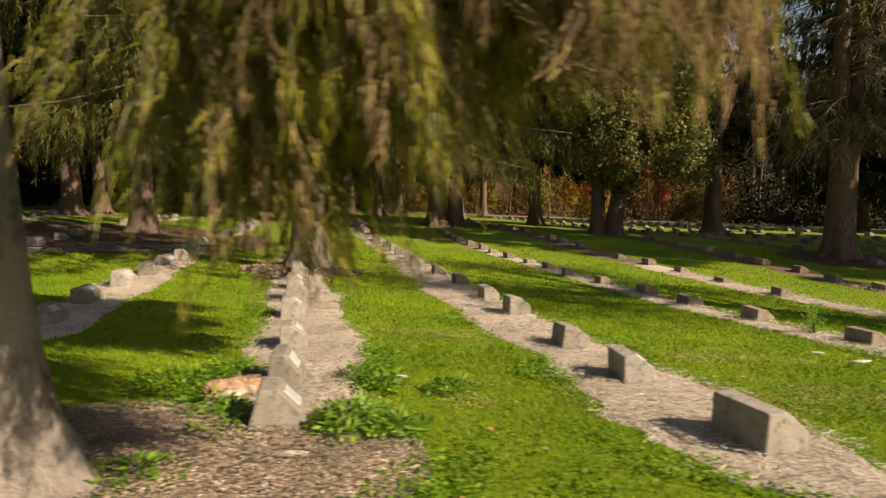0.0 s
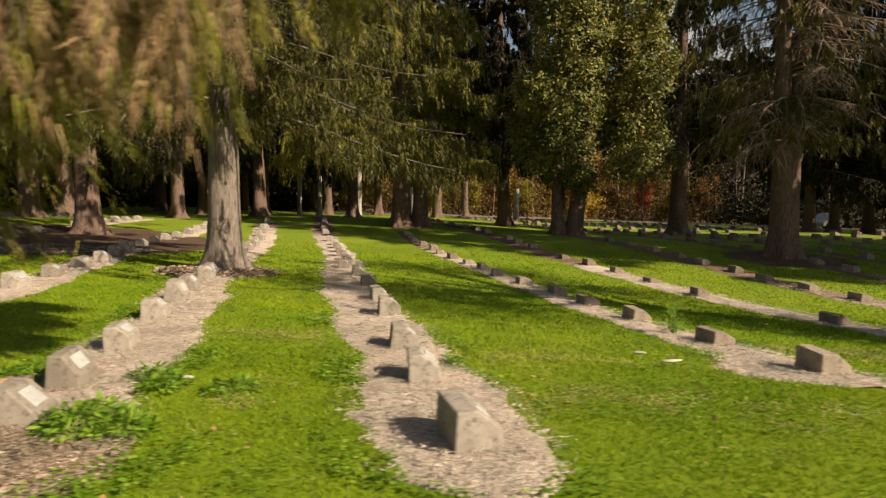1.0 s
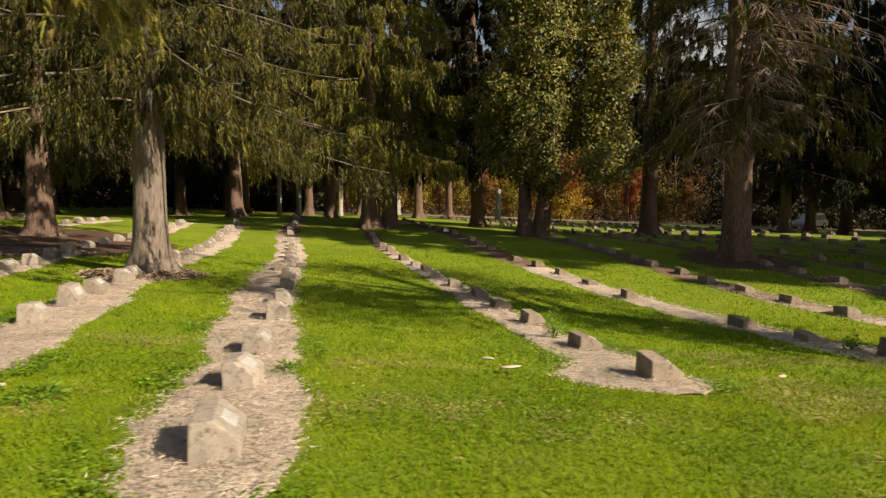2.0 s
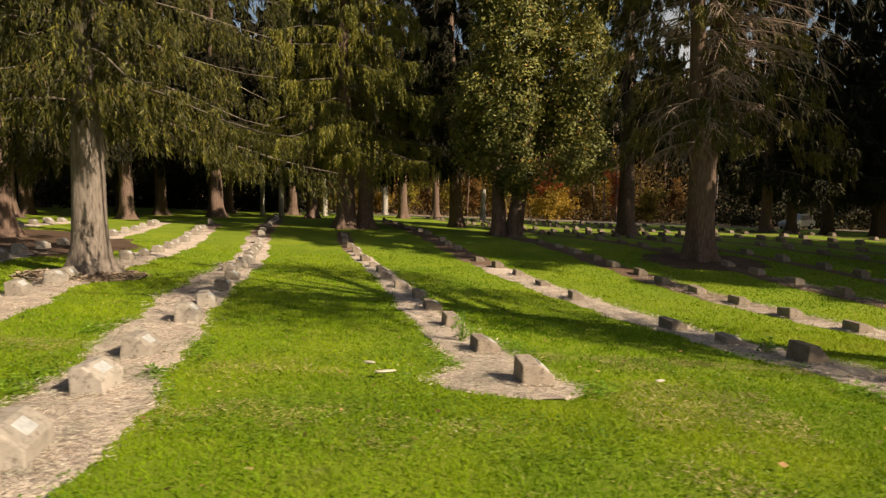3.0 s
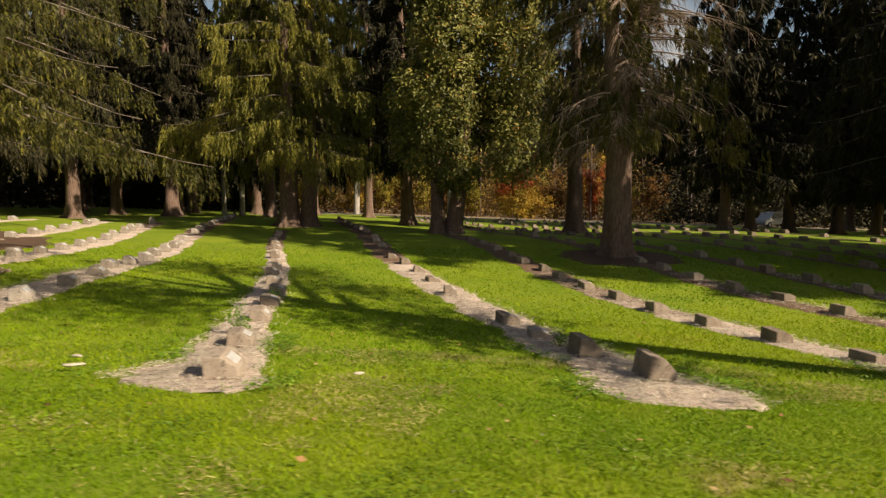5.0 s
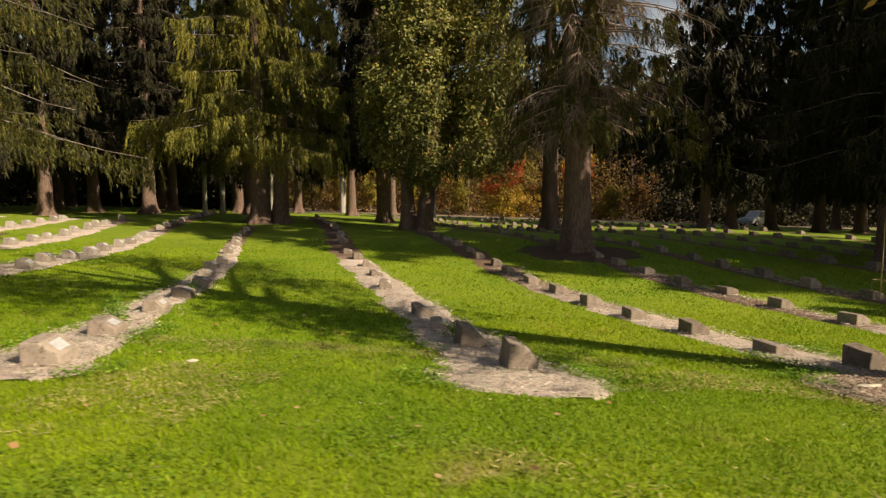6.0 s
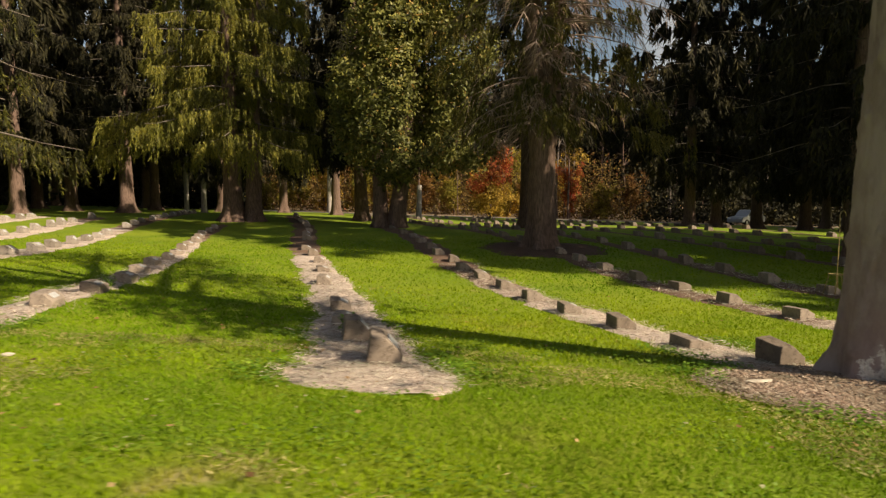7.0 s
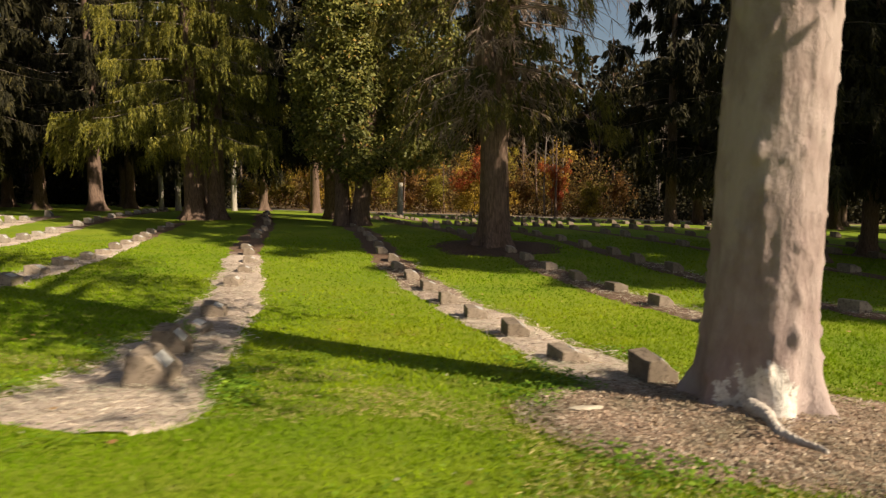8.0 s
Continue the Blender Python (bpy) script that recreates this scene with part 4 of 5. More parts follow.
# ---- autumn edge and bank behind ----
def far_trunks():
    rng = np.random.default_rng(91)
    proto = None
    for n in range(90):
        x, y = rng.uniform(-30, 62), rng.uniform(76, 112)
        if proto is None or n < 6:
            s = np.linspace(0, 1, 9)
            r = rng.uniform(0.07, 0.17)
            path = np.stack([rng.normal(0, 0.7) * s + 0.22 * np.sin(5 * s + n), rng.normal(0, 0.1) * s, 15 * s - 0.3], 1)
            pieces = [tube(path, r * (1 - 0.8 * s), 7, 0.08, n)]
            for k in range(9):
                i, a, l = rng.integers(3, 8), rng.uniform(0, 6.28), rng.uniform(1.0, 3.0)
                u = np.linspace(0, 1, 5)
                pieces.append(tube(path[i] + np.stack([np.cos(a) * u * l, np.sin(a) * u * l, 0.7 * l * u], 1), 0.05 * (1 - u) + 0.01, 4))
            tree = thing("bare_tree", x, y, height(x, y), "slender bare trunk at the edge of the autumn wood", "tree", "edge of the wood")
            mesh_ob("trunk", tri_mesh("trunk", *join(pieces)), BARK_DARK if n % 3 else BARK, tree, smooth=True)
            proto = (proto or []) + [tree]
        else:
            copy_thing(proto[n % 6], pose(x, y, height(x, y), 0, 0, rng.uniform(0, 360)))


far_trunks()


def undergrowth(name, mat, n, xs, ys, low, high, size, seed, label):
    rng = np.random.default_rng(seed)
    cx, cy = rng.uniform(*xs, n), rng.uniform(*ys, n)
    top = rng.uniform(low, high, n)
    base = np.stack([cx, cy, land(cx, cy)], 1)
    m = 60
    p = np.repeat(base, m, 0) + rng.normal(0, 1, (n * m, 3)) * [0.9, 0.9, 0.0]
    p[:, 2] += np.repeat(top, m) * rng.uniform(0.05, 1, n * m)
    way, across = unit(rng.normal(0, 1, p.shape)), unit(rng.normal(0, 1, p.shape))
    across = unit(np.cross(way, across))
    ob = mesh_ob(name, tri_mesh(name, *kites(p, way, across, size * rng.uniform(0.6, 1.4, len(p)), size * 0.6 * rng.uniform(0.6, 1.4, len(p)))), mat)
    tagged(ob, label, "undergrowth", kind="stuff")


undergrowth("undergrowth", AUTUMN, 760, (-13, 37), (77, 100), 0.8, 9.5, 0.32, 92, "yellow and brown autumn undergrowth at the wood's edge")
# three masses of dark leaves, added where the wood is black with shade
undergrowth("shade_fill", SPRUCE_SHADED, 420, (-64, -27), (34, 76), 1.0, 6.0, 0.55, 94, "dark leaf fill added for the shade under the spruces")
undergrowth("shade_fill", SPRUCE_SHADED, 300, (-34, -12), (66, 82), 1.0, 8.0, 0.5, 98, "dark leaf fill added for the shade at the edge of the wood")
undergrowth("shade_fill", SPRUCE_SHADED, 460, (37, 84), (74, 90), 1.0, 8.0, 0.5, 99, "dark leaf fill added for the shade beyond the lane")
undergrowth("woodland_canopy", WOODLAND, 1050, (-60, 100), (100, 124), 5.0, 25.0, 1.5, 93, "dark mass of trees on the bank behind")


def autumn_bush(x, y, wide, tall, mat, seed, label):
    """A sapling or bush of the wood's edge: a few bent stems and loose sunlit tiers of leaves."""
    rng = np.random.default_rng(seed)
    bush = thing("autumn_bush", x, y, height(x, y), label, "bush", "edge of the wood")
    stems, masses = [], []
    for k in range(4):
        a, lean = rng.uniform(0, 6.28), rng.uniform(0.2, 0.7) * wide
        u = np.linspace(0, 1, 6)
        path = np.stack([math.cos(a) * lean * u**1.4, math.sin(a) * lean * u**1.4, tall * rng.uniform(0.75, 1.0) * u - 0.1], 1)
        stems.append(tube(path, 0.05 * (1 - u) + 0.012, 5, 0.05, k))
        for q in (2, 3, 4, 5):
            masses.append((*(path[q] + rng.normal(0, 0.25, 3) * wide), 0.42 * wide * rng.uniform(0.7, 1.2), 0.42 * wide, 0.13 * tall * rng.uniform(0.6, 1.2)))
    mesh_ob("branchwork", tri_mesh("branchwork", *join(stems)), BARK_DARK, bush)
    mesh_ob("crown", tri_mesh("crown", *leafy_crown(masses, 1300, 0.24, seed, 0.16)), mat, bush)


for n, (x, y, wide, tall, mat) in enumerate(((6.0, 78.0, 1.9, 7.2, OLIVE), (9.3, 79.0, 1.8, 5.2, RUSSET), (19.7, 76.0, 2.6, 2.6, GOLD), (-10.5, 77.0, 2.6, 3.4, OLIVE), (27.4, 77.0, 1.4, 7.5, SCARLET),
                                             (-3.0, 76.5, 2.4, 4.6, GOLD), (1.0, 78.0, 2.2, 6.0, OLIVE), (3.4, 80.0, 2.0, 8.0, RUSSET), (13.0, 78.0, 2.0, 4.0, OLIVE), (-6.5, 79.0, 2.2, 5.0, OLIVE), 
                                             (23.5, 79.0, 2.2, 5.5, RUSSET), (31.5, 78.0, 2.2, 4.2, OLIVE), (36.0, 80.0, 2.4, 6.0, RUSSET), (16.6, 80.0, 1.8, 7.0, GOLD),
                                             (11.4, 83.0, 2.2, 8.5, GOLD), (-0.6, 84.0, 2.4, 9.0, RUSSET), (21.4, 84.0, 2.4, 8.5, OLIVE), (29.0, 84.0, 2.4, 9.0, GOLD), (-8.4, 85.0, 2.4, 8.0, GOLD))):
    autumn_bush(x, y, wide, tall, mat, 300 + n, {"golden_leaves": "bush in golden autumn leaf at the wood's edge", "russet_leaves": "sapling in russet autumn leaf at the wood's edge", "yellowing_leaves": "bush turning yellow-green at the wood's edge", "red_maple_leaves": "slender sapling in red autumn leaf"}[mat.name])


def maple(x, y):
    tree = thing("red_maple", x, y, height(x, y), "small maple in orange and red autumn leaf", "tree")
    s = np.linspace(0, 1, 8)
    mesh_ob("trunk", tri_mesh("trunk", *tube(np.stack([0.2 * s, 0 * s, 6 * s - 0.2], 1), 0.12 * (1 - 0.7 * s), 8, 0.05, 3)), BARK_DARK, tree, smooth=True)
    low, high = [(0, 0, 1.6, 2.0, 1.8, 1.0), (0.6, 0, 2.9, 1.5, 1.6, 0.9)], [(0.8, 0, 4.4, 1.5, 1.4, 1.0), (-1.2, 0, 3.6, 1.2, 1.2, 0.9), (1.0, 0, 6.0, 1.2, 1.2, 1.2)]
    mesh_ob("crown", tri_mesh("crown", *leafy_crown(low, 3400, 0.24, 95, 0.24)), GOLD, tree, "golden lower leaves")
    mesh_ob("crown", tri_mesh("crown", *leafy_crown(high, 3200, 0.24, 96, 0.24)), SCARLET, tree, "red upper leaves")


maple(16.2, 64.0)

# pale stems that catch the sun behind the graves
for n, (x, y, r, h) in enumerate(((-8.3, 51.0, 0.22, 9.0), (-10.3, 52.5, 0.2, 9.0), (-5.8, 57.0, 0.24, 9.0), (-1.4, 70.8, 0.36, 9.0), (9.0, 58.0, 0.27, 3.0))):
    tree = thing("pale_trunk", x, y, height(x, y), "pale sunlit trunk at the edge of the wood" if h > 4 else "short broken pale trunk at the edge of the wood", "tree", "edge of the wood")
    mesh_ob("trunk", tri_mesh("trunk", *trunk_shape(r, h, 1.12, (0.02, 0), 14, 5, 100 + n, 0.8)), BARK_PALE, tree, smooth=True)


# ---- the lane and the parked car ----
def lane():
    ys = np.array([62.0, 67.0])
    xs = np.linspace(-50, 140, 61)
    gx, gy = np.meshgrid(xs, ys)
    gy = gy + 3.0 * ((gx - 40) / 60) ** 2 + 4
    v = np.stack([gx, gy, land(gx, gy) + 0.03], -1).reshape(-1, 3)
    i = np.arange(60)
    t = np.concatenate([np.stack([i, i + 1, i + 62], 1), np.stack([i, i + 62, i + 61], 1)])
    tagged(mesh_ob("road", tri_mesh("road", v, t), ASPHALT), "grey lane beyond the graves in shade", "road", kind="structure")


lane()


def parked_car(x, y, turn):
    car = thing("car", x, y, height(x, y) + 0.03, "silver estate car parked on the lane under the trees", "car", turn=turn)

    def slab(profile, half, bev):
        bm = bmesh.new()
        rows = [[bm.verts.new((px, s * half, pz)) for px, pz in profile] for s in (-1, 1)]
        n = len(profile)
        bm.faces.new(rows[0])
        bm.faces.new(rows[1][::-1])
        for k in range(n):
            bm.faces.new((rows[0][k], rows[1][k], rows[1][(k + 1) % n], rows[0][(k + 1) % n]))
        bmesh.ops.recalc_face_normals(bm, faces=bm.faces)
        bmesh.ops.bevel(bm, geom=bm.edges[:], offset=bev, segments=2, affect="EDGES")
        return bm

    part("body", slab([(-2.3, 0.35), (2.3, 0.35), (2.32, 0.85), (2.2, 1.0), (-1.25, 1.02), (-2.2, 0.9), (-2.34, 0.65)], 0.9, 0.06), PAINT, car)
    part("cabin", slab([(-1.2, 0.98), (2.15, 0.98), (1.95, 1.58), (1.7, 1.68), (-0.3, 1.68)], 0.76, 0.05), PAINT, car)
    for s in (-1, 1):
        for a, b in ((-0.75, 0.15), (0.22, 1.05), (1.12, 1.8)):
            bm = bmesh.new()
            top = [(a + (0.35 if a < 0 else 0.04), 1.58), (b, 1.58), (b, 1.06), (a - 0.02, 1.06)]
            fs = [[bm.verts.new((px, s * yy, pz)) for px, pz in top] for yy in (0.74, 0.772)]
            bm.faces.new(fs[0])
            bm.faces.new(fs[1])
            for k in range(4):
                bm.faces.new((fs[0][k], fs[1][k], fs[1][(k + 1) % 4], fs[0][(k + 1) % 4]))
            bmesh.ops.recalc_face_normals(bm, faces=bm.faces)
            part("window", bm, GLASS, car, "dark window glass")
        bm = bmesh.new()
        bmesh.ops.create_cube(bm, size=1.0, matrix=Matrix.Translation((0.75, s * 0.6, 1.73)) @ Matrix.Diagonal((1.9, 0.04, 0.04, 1)))
        part("roof_rail", bm, STEEL, car)
        for px, mat, nm in ((-2.26, LAMP_CLEAR, "headlight"), (2.28, LAMP_RED, "tail_light")):
            bm = bmesh.new()
            bmesh.ops.create_cube(bm, size=1.0, matrix=Matrix.Translation((px, s * 0.66, 0.78)) @ Matrix.Diagonal((0.12, 0.34, 0.16, 1)))
            bmesh.ops.bevel(bm, geom=bm.edges[:], offset=0.02, segments=1, affect="EDGES")
            part(nm, bm, mat, car)
        for px in (-1.4, 1.4):
            bm = bmesh.new()
            bmesh.ops.create_cone(bm, cap_ends=True, segments=20, radius1=0.35, radius2=0.35, depth=0.22, matrix=Matrix.Translation((px, s * 0.82, 0.34)) @ Matrix.Rotation(radians(90), 4, "X"))
            tyre = part("tyre", bm, RUBBER, car)
            bm = bmesh.new()
            bmesh.ops.create_cone(bm, cap_ends=True, segments=16, radius1=0.2, radius2=0.18, depth=0.24, matrix=Matrix.Translation((px, s * 0.825, 0.34)) @ Matrix.Rotation(radians(90), 4, "X"))
            part("rim", bm, STEEL, tyre)


parked_car(45.5, 69.0, 32)

# ---- small things ----
def weed(x, y, spread, tall, leaves, seed, label):
    rng = np.random.default_rng(seed)
    leaves = int(leaves * 1.7)
    a, r = rng.uniform(0, 6.28, leaves), spread * np.sqrt(rng.uniform(0, 1, leaves))
    p = np.stack([r * np.cos(a), r * np.sin(a), tall * rng.uniform(0.15, 1.0, leaves) * (1 - 0.6 * (r / spread) ** 2)], 1)
    way = unit(np.stack([np.cos(a), np.sin(a), rng.uniform(-0.3, 0.5, leaves)], 1) + rng.normal(0, 0.45, (leaves, 3)))
    across = unit(np.cross(way, np.array([0, 0, 1.0]) + rng.normal(0, 0.4, (leaves, 3))))
    v, t = kites(p, way, across, rng.uniform(0.05, 0.1, leaves), rng.uniform(0.018, 0.034, leaves))
    plant = thing("weed", x, y, height(x, y) + 0.005, label, "weed", "weeds among the graves")
    mesh_ob("foliage", tri_mesh("foliage", v, t), HERB, plant)
    stems = [tube(np.stack([np.zeros(2), np.zeros(2), [-0.02, 0.02]], 1) + np.linspace(0, 1, 2)[:, None] * q, [0.004, 0.002], 3) for q in p[:: max(1, leaves // 40)]]
    mesh_ob("stalk", tri_mesh("stalk", *join(stems)), HERB, plant)


for n, (x, y, s, h, k) in enumerate(((-0.62, 4.08, 0.3, 0.22, 420), (-0.32, 4.0, 0.2, 0.15, 160), (-0.5, 5.05, 0.2, 0.2, 120), (0.1, 5.0, 0.22, 0.12, 110), (-1.5, 4.1, 0.3, 0.15, 150),
                                     (-1.72, 3.28, 0.26, 0.15, 260), (-1.75, 4.5, 0.26, 0.14, 150), (-2.3, 5.2, 0.4, 0.12, 220), (-1.9, 5.5, 0.3, 0.12, 160), (1.95, 5.9, 0.12, 0.1, 40), (-0.75, 5.3, 0.2, 0.15, 90))):
    weed(x, y, s, h, k, 120 + n, "leafy green weeds growing beside a grave marker")


weed(5.05, 8.2, 0.13, 0.5, 60, 140, "tall thin yellow-green weed between two markers")
weed(4.55, 11.9, 0.1, 0.35, 40, 141, "tall thin yellow-green weed between two markers")
weed(9.3, 8.4, 0.12, 0.25, 50, 142, "small green weed between two markers")


def log(x, y):
    ob = thing("rotten_log", x, y, height(x, y) + 0.01, "broken chunk of pale orange rotten wood lying in weeds", "log", turn=10)
    s = np.linspace(0, 1, 16)
    rng = np.random.default_rng(5)
    for dy, dz, r, x0, x1, seed in ((0.0, 0.06, 0.075, -0.2, 0.2, 5), (0.05, 0.09, 0.06, -0.12, 0.24, 6), (-0.05, 0.05, 0.05, -0.16, 0.1, 7), (0.02, 0.12, 0.045, -0.2, 0.12, 8)):
        path = np.stack([x0 + (x1 - x0) * s, dy + 0.015 * np.sin(6 * s + seed), dz + 0.035 * s + rng.normal(0, 0.004, 16)], 1)
        mesh_ob("heartwood", tri_mesh("heartwood", *tube(path, r * (0.75 + 0.4 * np.sin(3.1 * s) ** 0.5) * (1 - 0.25 * s), 14, 0.3, seed)), ROT, ob, smooth=True)
    path = np.stack([0.02 + 0.2 * s, 0.08 + 0.01 * np.sin(7 * s), 0.15 + 0.02 * s], 1)
    mesh_ob("bark", tri_mesh("bark", *tube(path, 0.035 * (1 - 0.4 * s), 10, 0.3, 9)), BARK, ob)


log(-1.68, 4.72)


def wire_stand(x, y):
    """A yellowish wire plant stand: three splayed legs, a small ring and a hooked pole."""
    ob = thing("plant_stand", x, y, height(x, y), "rusty yellow wire plant stand with a tall hooked pole", "plant stand", turn=20)
    s = np.linspace(0, 1, 14)
    pole = np.stack([0.05 * np.sin(2 * s), 0 * s, -0.05 + 1.75 * s], 1)
    mesh_ob("pole", tri_mesh("pole", *tube(pole, 0.014 - 0.005 * s, 6)), CANE, ob)
    hook = np.stack([0.045 + 0.09 - 0.09 * np.cos(3.4 * s), 0 * s, 1.68 + 0.1 * np.sin(3.4 * s)], 1)
    mesh_ob("hook", tri_mesh("hook", *tube(hook, 0.008 + 0 * s, 5)), CANE, ob)
    ring = np.stack([0.14 * np.cos(6.3 * s), 0.14 * np.sin(6.3 * s), 0.46 + 0 * s], 1)
    mesh_ob("ring", tri_mesh("ring", *tube(ring, 0.011 + 0 * s, 5)), CANE, ob)
    for k in range(3):
        a = k * 2.094 + 0.4
        foot = np.array([[0.12 * math.cos(a), 0.12 * math.sin(a), 0.47], [0.24 * math.cos(a), 0.24 * math.sin(a), -0.03]])
        mesh_ob("leg", tri_mesh("leg", *tube(foot, [0.012, 0.01], 5)), CANE, ob)


wire_stand(18.7, 13.5)


def chip(x, y, l, seed, label):
    rng = np.random.default_rng(seed)
    bm = bmesh.new()
    bmesh.ops.create_icosphere(bm, subdivisions=2, radius=1.0)
    for v in bm.verts:
        v.co *= 1 + 0.25 * noise.noise(v.co * 1.6 + Vector((seed, 0, 0)))
        v.co = Vector((v.co.x * l, v.co.y * l * 0.3, v.co.z * 0.016 + 0.02 * v.co.x * v.co.x * l))
    ob = part("bark_flake", bm, LICHEN, None)
    ob.matrix_basis = pose(x, y, height(x, y) + 0.075, 0, 0, rng.uniform(-20, 20))
    tagged(ob, label, "bark flake", "pale bark flakes")


for n, (x, y, l) in enumerate(((13.05, 5.98, 0.13), (4.2, 6.0, 0.11), (4.0, 6.4, 0.07), (-0.4, 5.2, 0.09), (6.9, 5.9, 0.05), (-0.9, 3.55, 0.1))):
    chip(x, y, l, 140 + n, "pale flake of bark lying on the ground")

# ---- grass, straw and fallen leaves: many small blades ----
def bare_ground(x, y):
    """How far inside a bed or litter patch a place is: above 0 is bare."""
    best = np.full(len(x), -9.0)
    for key, row in ROWS_OF_STONES.items():
        off = x - row_x(key, y)
        inside = np.where(off < 0, reach(key, y, -1), reach(key, y, 1)) * 0.95 - np.abs(off)
        best = np.maximum(best, np.where((y > row[1] - 0.74) & (y < row[2] + 0.5), inside, -9.0))
    for px, py, rx, ry in ((-2.0, 3.5, 1.8, 1.1), (14.35, 5.9, 1.65, 1.15), (-3.1, 13.5, 1.1, 0.9), (14.0, 21.2, 1.8, 1.6), (-10.8, 20.0, 5.2, 5.2)):
        best = np.maximum(best, (1 - np.hypot((x - px) / rx, (y - py) / ry)) * min(rx, ry))
    return best


def grass(xs, ys, per_m2, tall, wide, seed):
    rng = np.random.default_rng(seed)
    n = int((xs[1] - xs[0]) * (ys[1] - ys[0]) * per_m2)
    x, y = rng.uniform(*xs, n), rng.uniform(*ys, n)
    y = y + rng.normal(0, 0.07, n) * np.abs(y)
    keep = (np.abs(x - 6) < 12 + 0.8 * y) & (bare_ground(x, y) < np.abs(rng.normal(0.0, 0.1, n)) - 0.02)
    x, y = x[keep], y[keep]
    tuft = np.array([noise.noise((a, b, 0.0)) for a, b in zip((x[::1] * 0.9).tolist(), (y * 0.9).tolist())])
    length = tall * rng.uniform(0.55, 1.25, len(x)) * (1 + 0.45 * tuft)
    lean = unit(rng.normal(0, 0.7, (len(x), 3)) * [1, 1, 0] + [0, 0, 1.0])
    ob = mesh_ob("grass", tri_mesh("grass", *blades(np.stack([x, y, land(x, y)], 1), lean, length, wide * rng.uniform(0.7, 1.4, len(x)))), BLADES)
    tagged(ob, "short bright green lawn grass between the graves", "grass", kind="stuff")


grass((-4, 18), (1.4, 6.0), 3000, 0.036, 0.009, 151)
grass((-6, 18), (-3.0, 1.4), 320, 0.042, 0.022, 154)
grass((-10, 24), (6.0, 12.0), 800, 0.048, 0.015, 152)
grass((-16, 34), (12.0, 24.0), 180, 0.05, 0.03, 153)


def straw(xs, ys, per_m2, size, seed, name, mat, inside, label):
    rng = np.random.default_rng(seed)
    n = int((xs[1] - xs[0]) * (ys[1] - ys[0]) * per_m2)
    x, y = rng.uniform(*xs, n), rng.uniform(*ys, n)
    keep = (bare_ground(x, y) > rng.normal(0.02, 0.06, n)) if inside else (rng.random(n) < 0.5)
    x, y = x[keep], y[keep]
    a = rng.uniform(0, 6.28, len(x))
    way = unit(np.stack([np.cos(a), np.sin(a), rng.uniform(-0.1, 0.25, len(x))], 1))
    across = unit(np.cross(way, np.array([0, 0, 1.0]) + rng.normal(0, 0.3, (len(x), 3))))
    lift = 0.04 if inside else 0.045
    length = size * rng.uniform(0.5, 1.5, len(x))
    v, t = kites(np.stack([x, y, land(x, y) + lift + rng.uniform(0, 0.015, len(x))], 1), way, across, length, length * (0.1 if inside else 0.55))
    tagged(mesh_ob(name, tri_mesh(name, v, t), mat), label, name.replace("_", " "), kind="stuff")


straw((-4, 18), (2.2, 8.0), 2400, 0.055, 161, "dead_straw", FIBRES, True, "loose pale straw on the grave beds")
straw((-10, 22), (8.0, 18.0), 420, 0.1, 162, "dead_straw", FIBRES, True, "loose pale straw on the grave beds")
straw((-6, 20), (2.0, 14.0), 5, 0.05, 163, "fallen_leaves", FALLEN, False, "scattered small brown fallen leaves")


straw((-4, 18), (2.2, 12.0), 260, 0.032, 164, "fallen_leaves", FALLEN, True, "small brown leaves and twigs lying on the grave beds")


def thatch(n, seed):
    """Worn patches of the nearer lawn where dead grass shows through."""
    rng = np.random.default_rng(seed)
    x, y = rng.uniform(-2, 17, n), rng.uniform(1.6, 7.5, n)
    patch = np.array([noise.noise((a * 0.5, b * 0.75, 70.0)) + 0.45 * noise.noise((a * 2.1, b * 2.6, 80.0)) for a, b in zip(x.tolist(), y.tolist())])
    keep = (bare_ground(x, y) < -0.05) & (patch > rng.normal(0.3, 0.09, n))
    x, y = x[keep], y[keep]
    a = rng.uniform(0, 6.28, len(x))
    way = unit(np.stack([np.cos(a), np.sin(a), rng.uniform(-0.1, 0.5, len(x))], 1))
    across = unit(np.cross(way, np.array([0, 0, 1.0]) + rng.normal(0, 0.3, (len(x), 3))))
    v, t = kites(np.stack([x, y, land(x, y) + rng.uniform(0.012, 0.036, len(x))], 1), way, across, rng.uniform(0.03, 0.07, len(x)), rng.uniform(0.004, 0.009, len(x)))
    tagged(mesh_ob("dead_thatch", tri_mesh("dead_thatch", v, t), THATCH), "brownish worn patches of dead grass in the lawn", "dead grass", kind="stuff")


thatch(170000, 185)


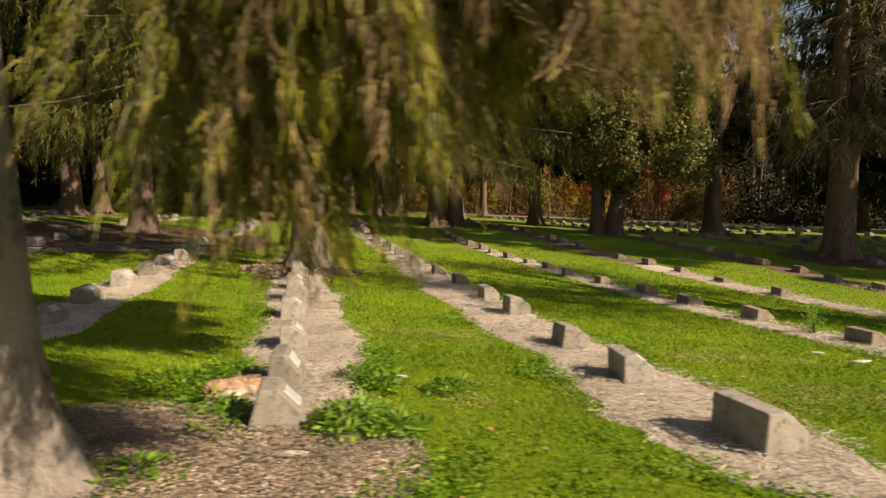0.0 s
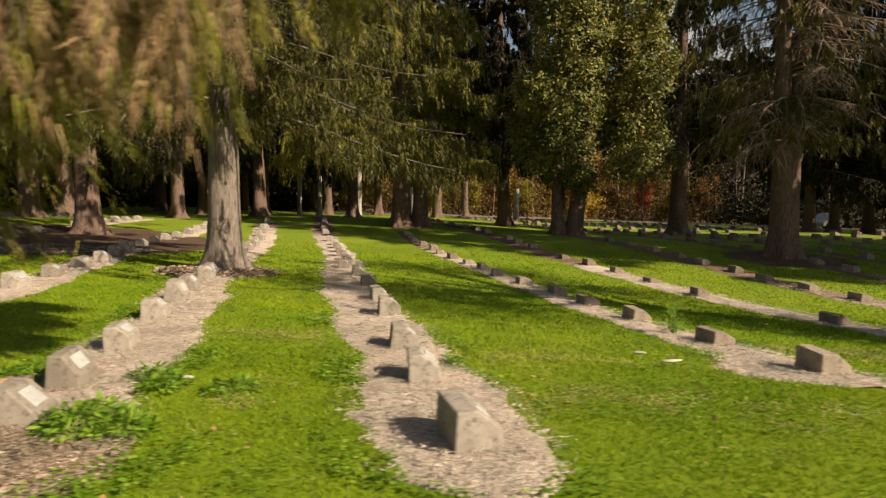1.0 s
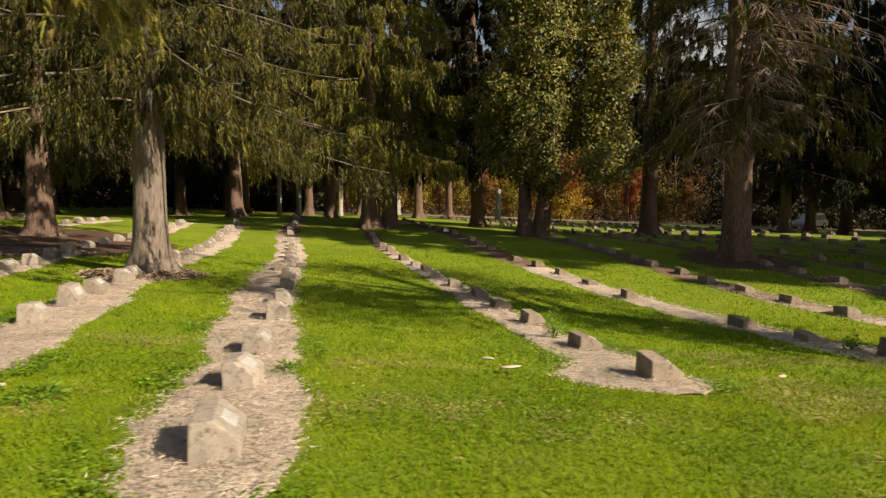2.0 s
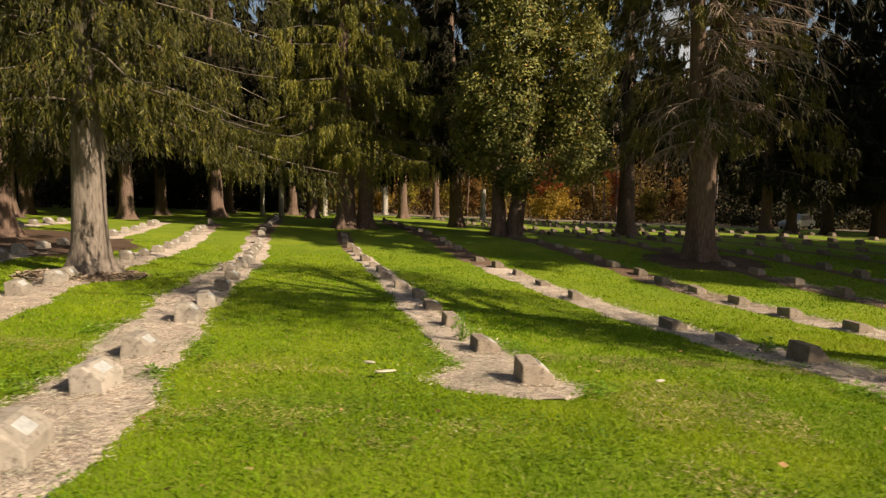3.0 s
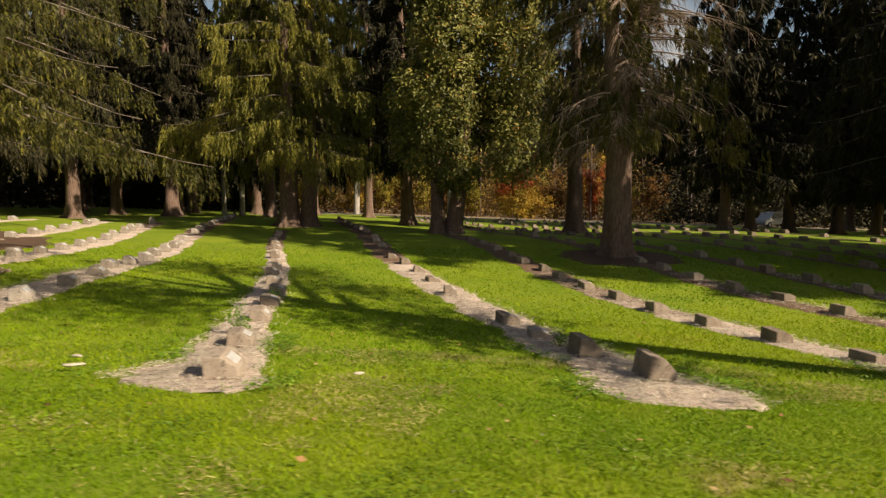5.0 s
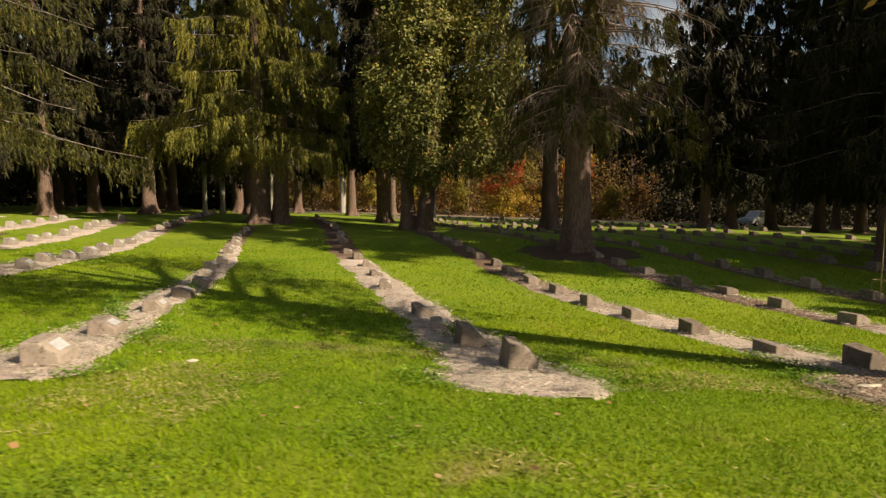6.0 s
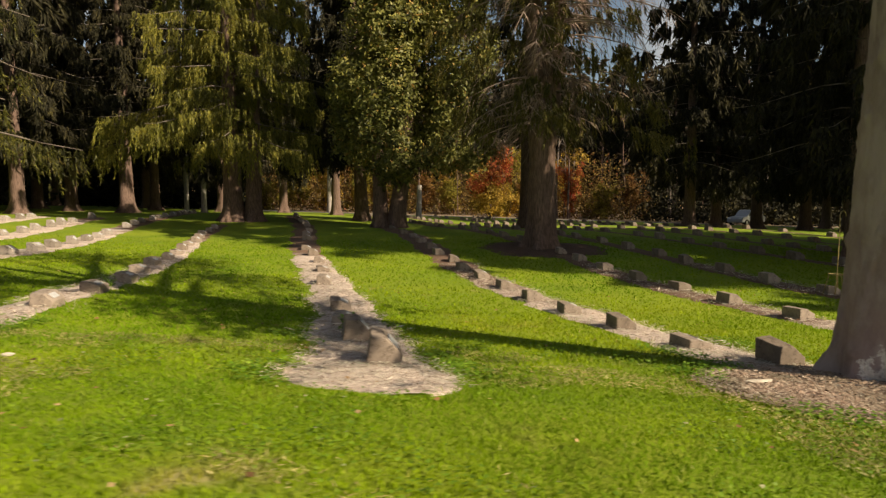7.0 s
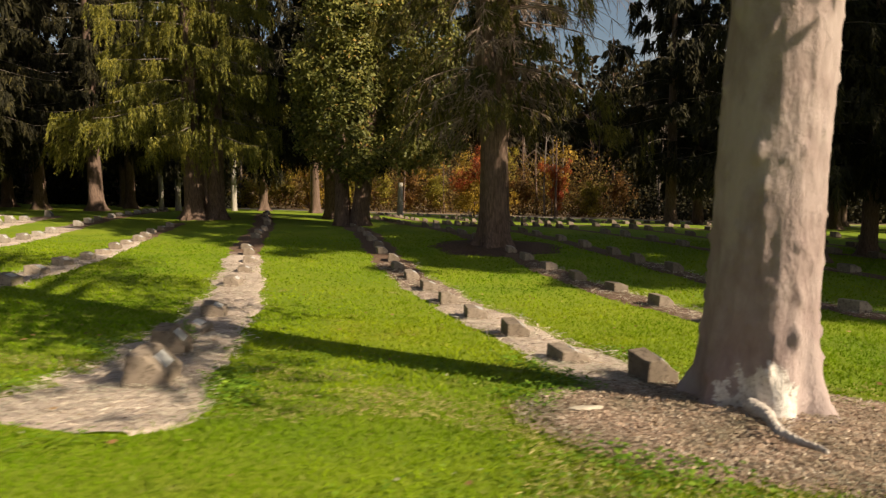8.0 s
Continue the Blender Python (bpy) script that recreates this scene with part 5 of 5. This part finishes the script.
def chip_bits(x, y, rx, ry, n, size, seed):
    """Broken bark and dry leaves lying over a litter patch."""
    rng = np.random.default_rng(seed)
    a, r = rng.uniform(0, 6.28, n), np.sqrt(rng.uniform(0, 1.08, n))
    px, py = x + rx * r * np.cos(a), y + ry * r * np.sin(a)
    b = rng.uniform(0, 6.28, n)
    way = unit(np.stack([np.cos(b), np.sin(b), rng.uniform(-0.15, 0.3, n)], 1))
    across = unit(np.cross(way, np.array([0, 0, 1.0]) + rng.normal(0, 0.35, (n, 3))))
    z = land(px, py) + 0.03 + 0.07 * np.clip(1 - r * r, 0, 1) + rng.uniform(0, 0.015, n)
    length = size * rng.uniform(0.4, 1.6, n)
    v, t = kites(np.stack([px, py, z], 1), way, across, length, length * rng.uniform(0.2, 0.6, n))
    tagged(mesh_ob("bark_chips", tri_mesh("bark_chips", v, t), CHIP_BITS), "loose bark chips and dry leaves round a tree", "bark chips", kind="stuff")


chip_bits(-2.0, 3.5, 1.85, 1.15, 29000, 0.027, 171)
chip_bits(14.35, 5.9, 1.75, 1.25, 28000, 0.027, 172)
chip_bits(-3.1, 13.5, 1.3, 1.1, 2500, 0.1, 173)


def clover(n, seed):
    """Low leafy cover along the ragged near edges of the beds."""
    rng = np.random.default_rng(seed)
    x, y = rng.uniform(-4, 16, n), rng.uniform(2.4, 9.0, n)
    d = bare_ground(x, y)
    patch = np.array([noise.noise((a * 0.8, b * 0.8, 30.0)) for a, b in zip(x.tolist(), y.tolist())])
    keep = (d > -0.32) & (d < 0.08) & (patch > rng.normal(0.12, 0.1, n))
    x, y = x[keep], y[keep]
    a = rng.uniform(0, 6.28, len(x))
    way = unit(np.stack([np.cos(a), np.sin(a), rng.uniform(-0.2, 0.3, len(x))], 1))
    across = unit(np.cross(way, np.array([0, 0, 1.0]) + rng.normal(0, 0.3, (len(x), 3))))
    v, t = kites(np.stack([x, y, land(x, y) + rng.uniform(0.02, 0.08, len(x))], 1), way, across, rng.uniform(0.025, 0.05, len(x)), rng.uniform(0.02, 0.035, len(x)))
    tagged(mesh_ob("clover", tri_mesh("clover", v, t), HERB), "low clover and weeds at the edges of the grave beds", "clover", kind="stuff")


clover(150000, 181)


def lawn_clover(n, seed):
    """Darker patches of clover within the nearer lawn."""
    rng = np.random.default_rng(seed)
    x, y = rng.uniform(-3, 17, n), rng.uniform(0.0, 8.0, n)
    patch = np.array([noise.noise((a * 0.55, b * 0.55, 50.0)) + 0.5 * noise.noise((a * 1.9, b * 1.9, 60.0)) for a, b in zip(x.tolist(), y.tolist())])
    keep = (bare_ground(x, y) < -0.1) & (patch > rng.normal(0.2, 0.14, n))
    x, y = x[keep], y[keep]
    a = rng.uniform(0, 6.28, len(x))
    way = unit(np.stack([np.cos(a), np.sin(a), rng.uniform(-0.3, 0.3, len(x))], 1))
    across = unit(np.cross(way, np.array([0, 0, 1.0]) + rng.normal(0, 0.35, (len(x), 3))))
    v, t = kites(np.stack([x, y, land(x, y) + rng.uniform(0.025, 0.062, len(x))], 1), way, across, rng.uniform(0.018, 0.036, len(x)), rng.uniform(0.015, 0.026, len(x)))
    tagged(mesh_ob("clover", tri_mesh("clover", v, t), CLOVER), "darker clover patches within the lawn", "clover", kind="stuff")


lawn_clover(120000, 183)


def dry_tufts(seed):
    """Dead grass left standing round the nearer stones."""
    rng = np.random.default_rng(seed)
    spots = np.array([s for some in NEAR.values() for s in some])
    k = 70
    p = np.repeat(spots, k, 0) + rng.normal(0, 1, (len(spots) * k, 2)) * [0.24, 0.3]
    base = np.stack([p[:, 0], p[:, 1], land(p[:, 0], p[:, 1])], 1)
    lean = unit(rng.normal(0, 0.5, (len(p), 3)) * [1, 1, 0] + [0, 0, 1.0])
    v, t = blades(base, lean, rng.uniform(0.04, 0.13, len(p)), rng.uniform(0.004, 0.008, len(p)))
    tagged(mesh_ob("dry_grass", tri_mesh("dry_grass", v, t), FIBRES), "tufts of dead grass standing round the markers", "dry grass", kind="stuff")


dry_tufts(191)
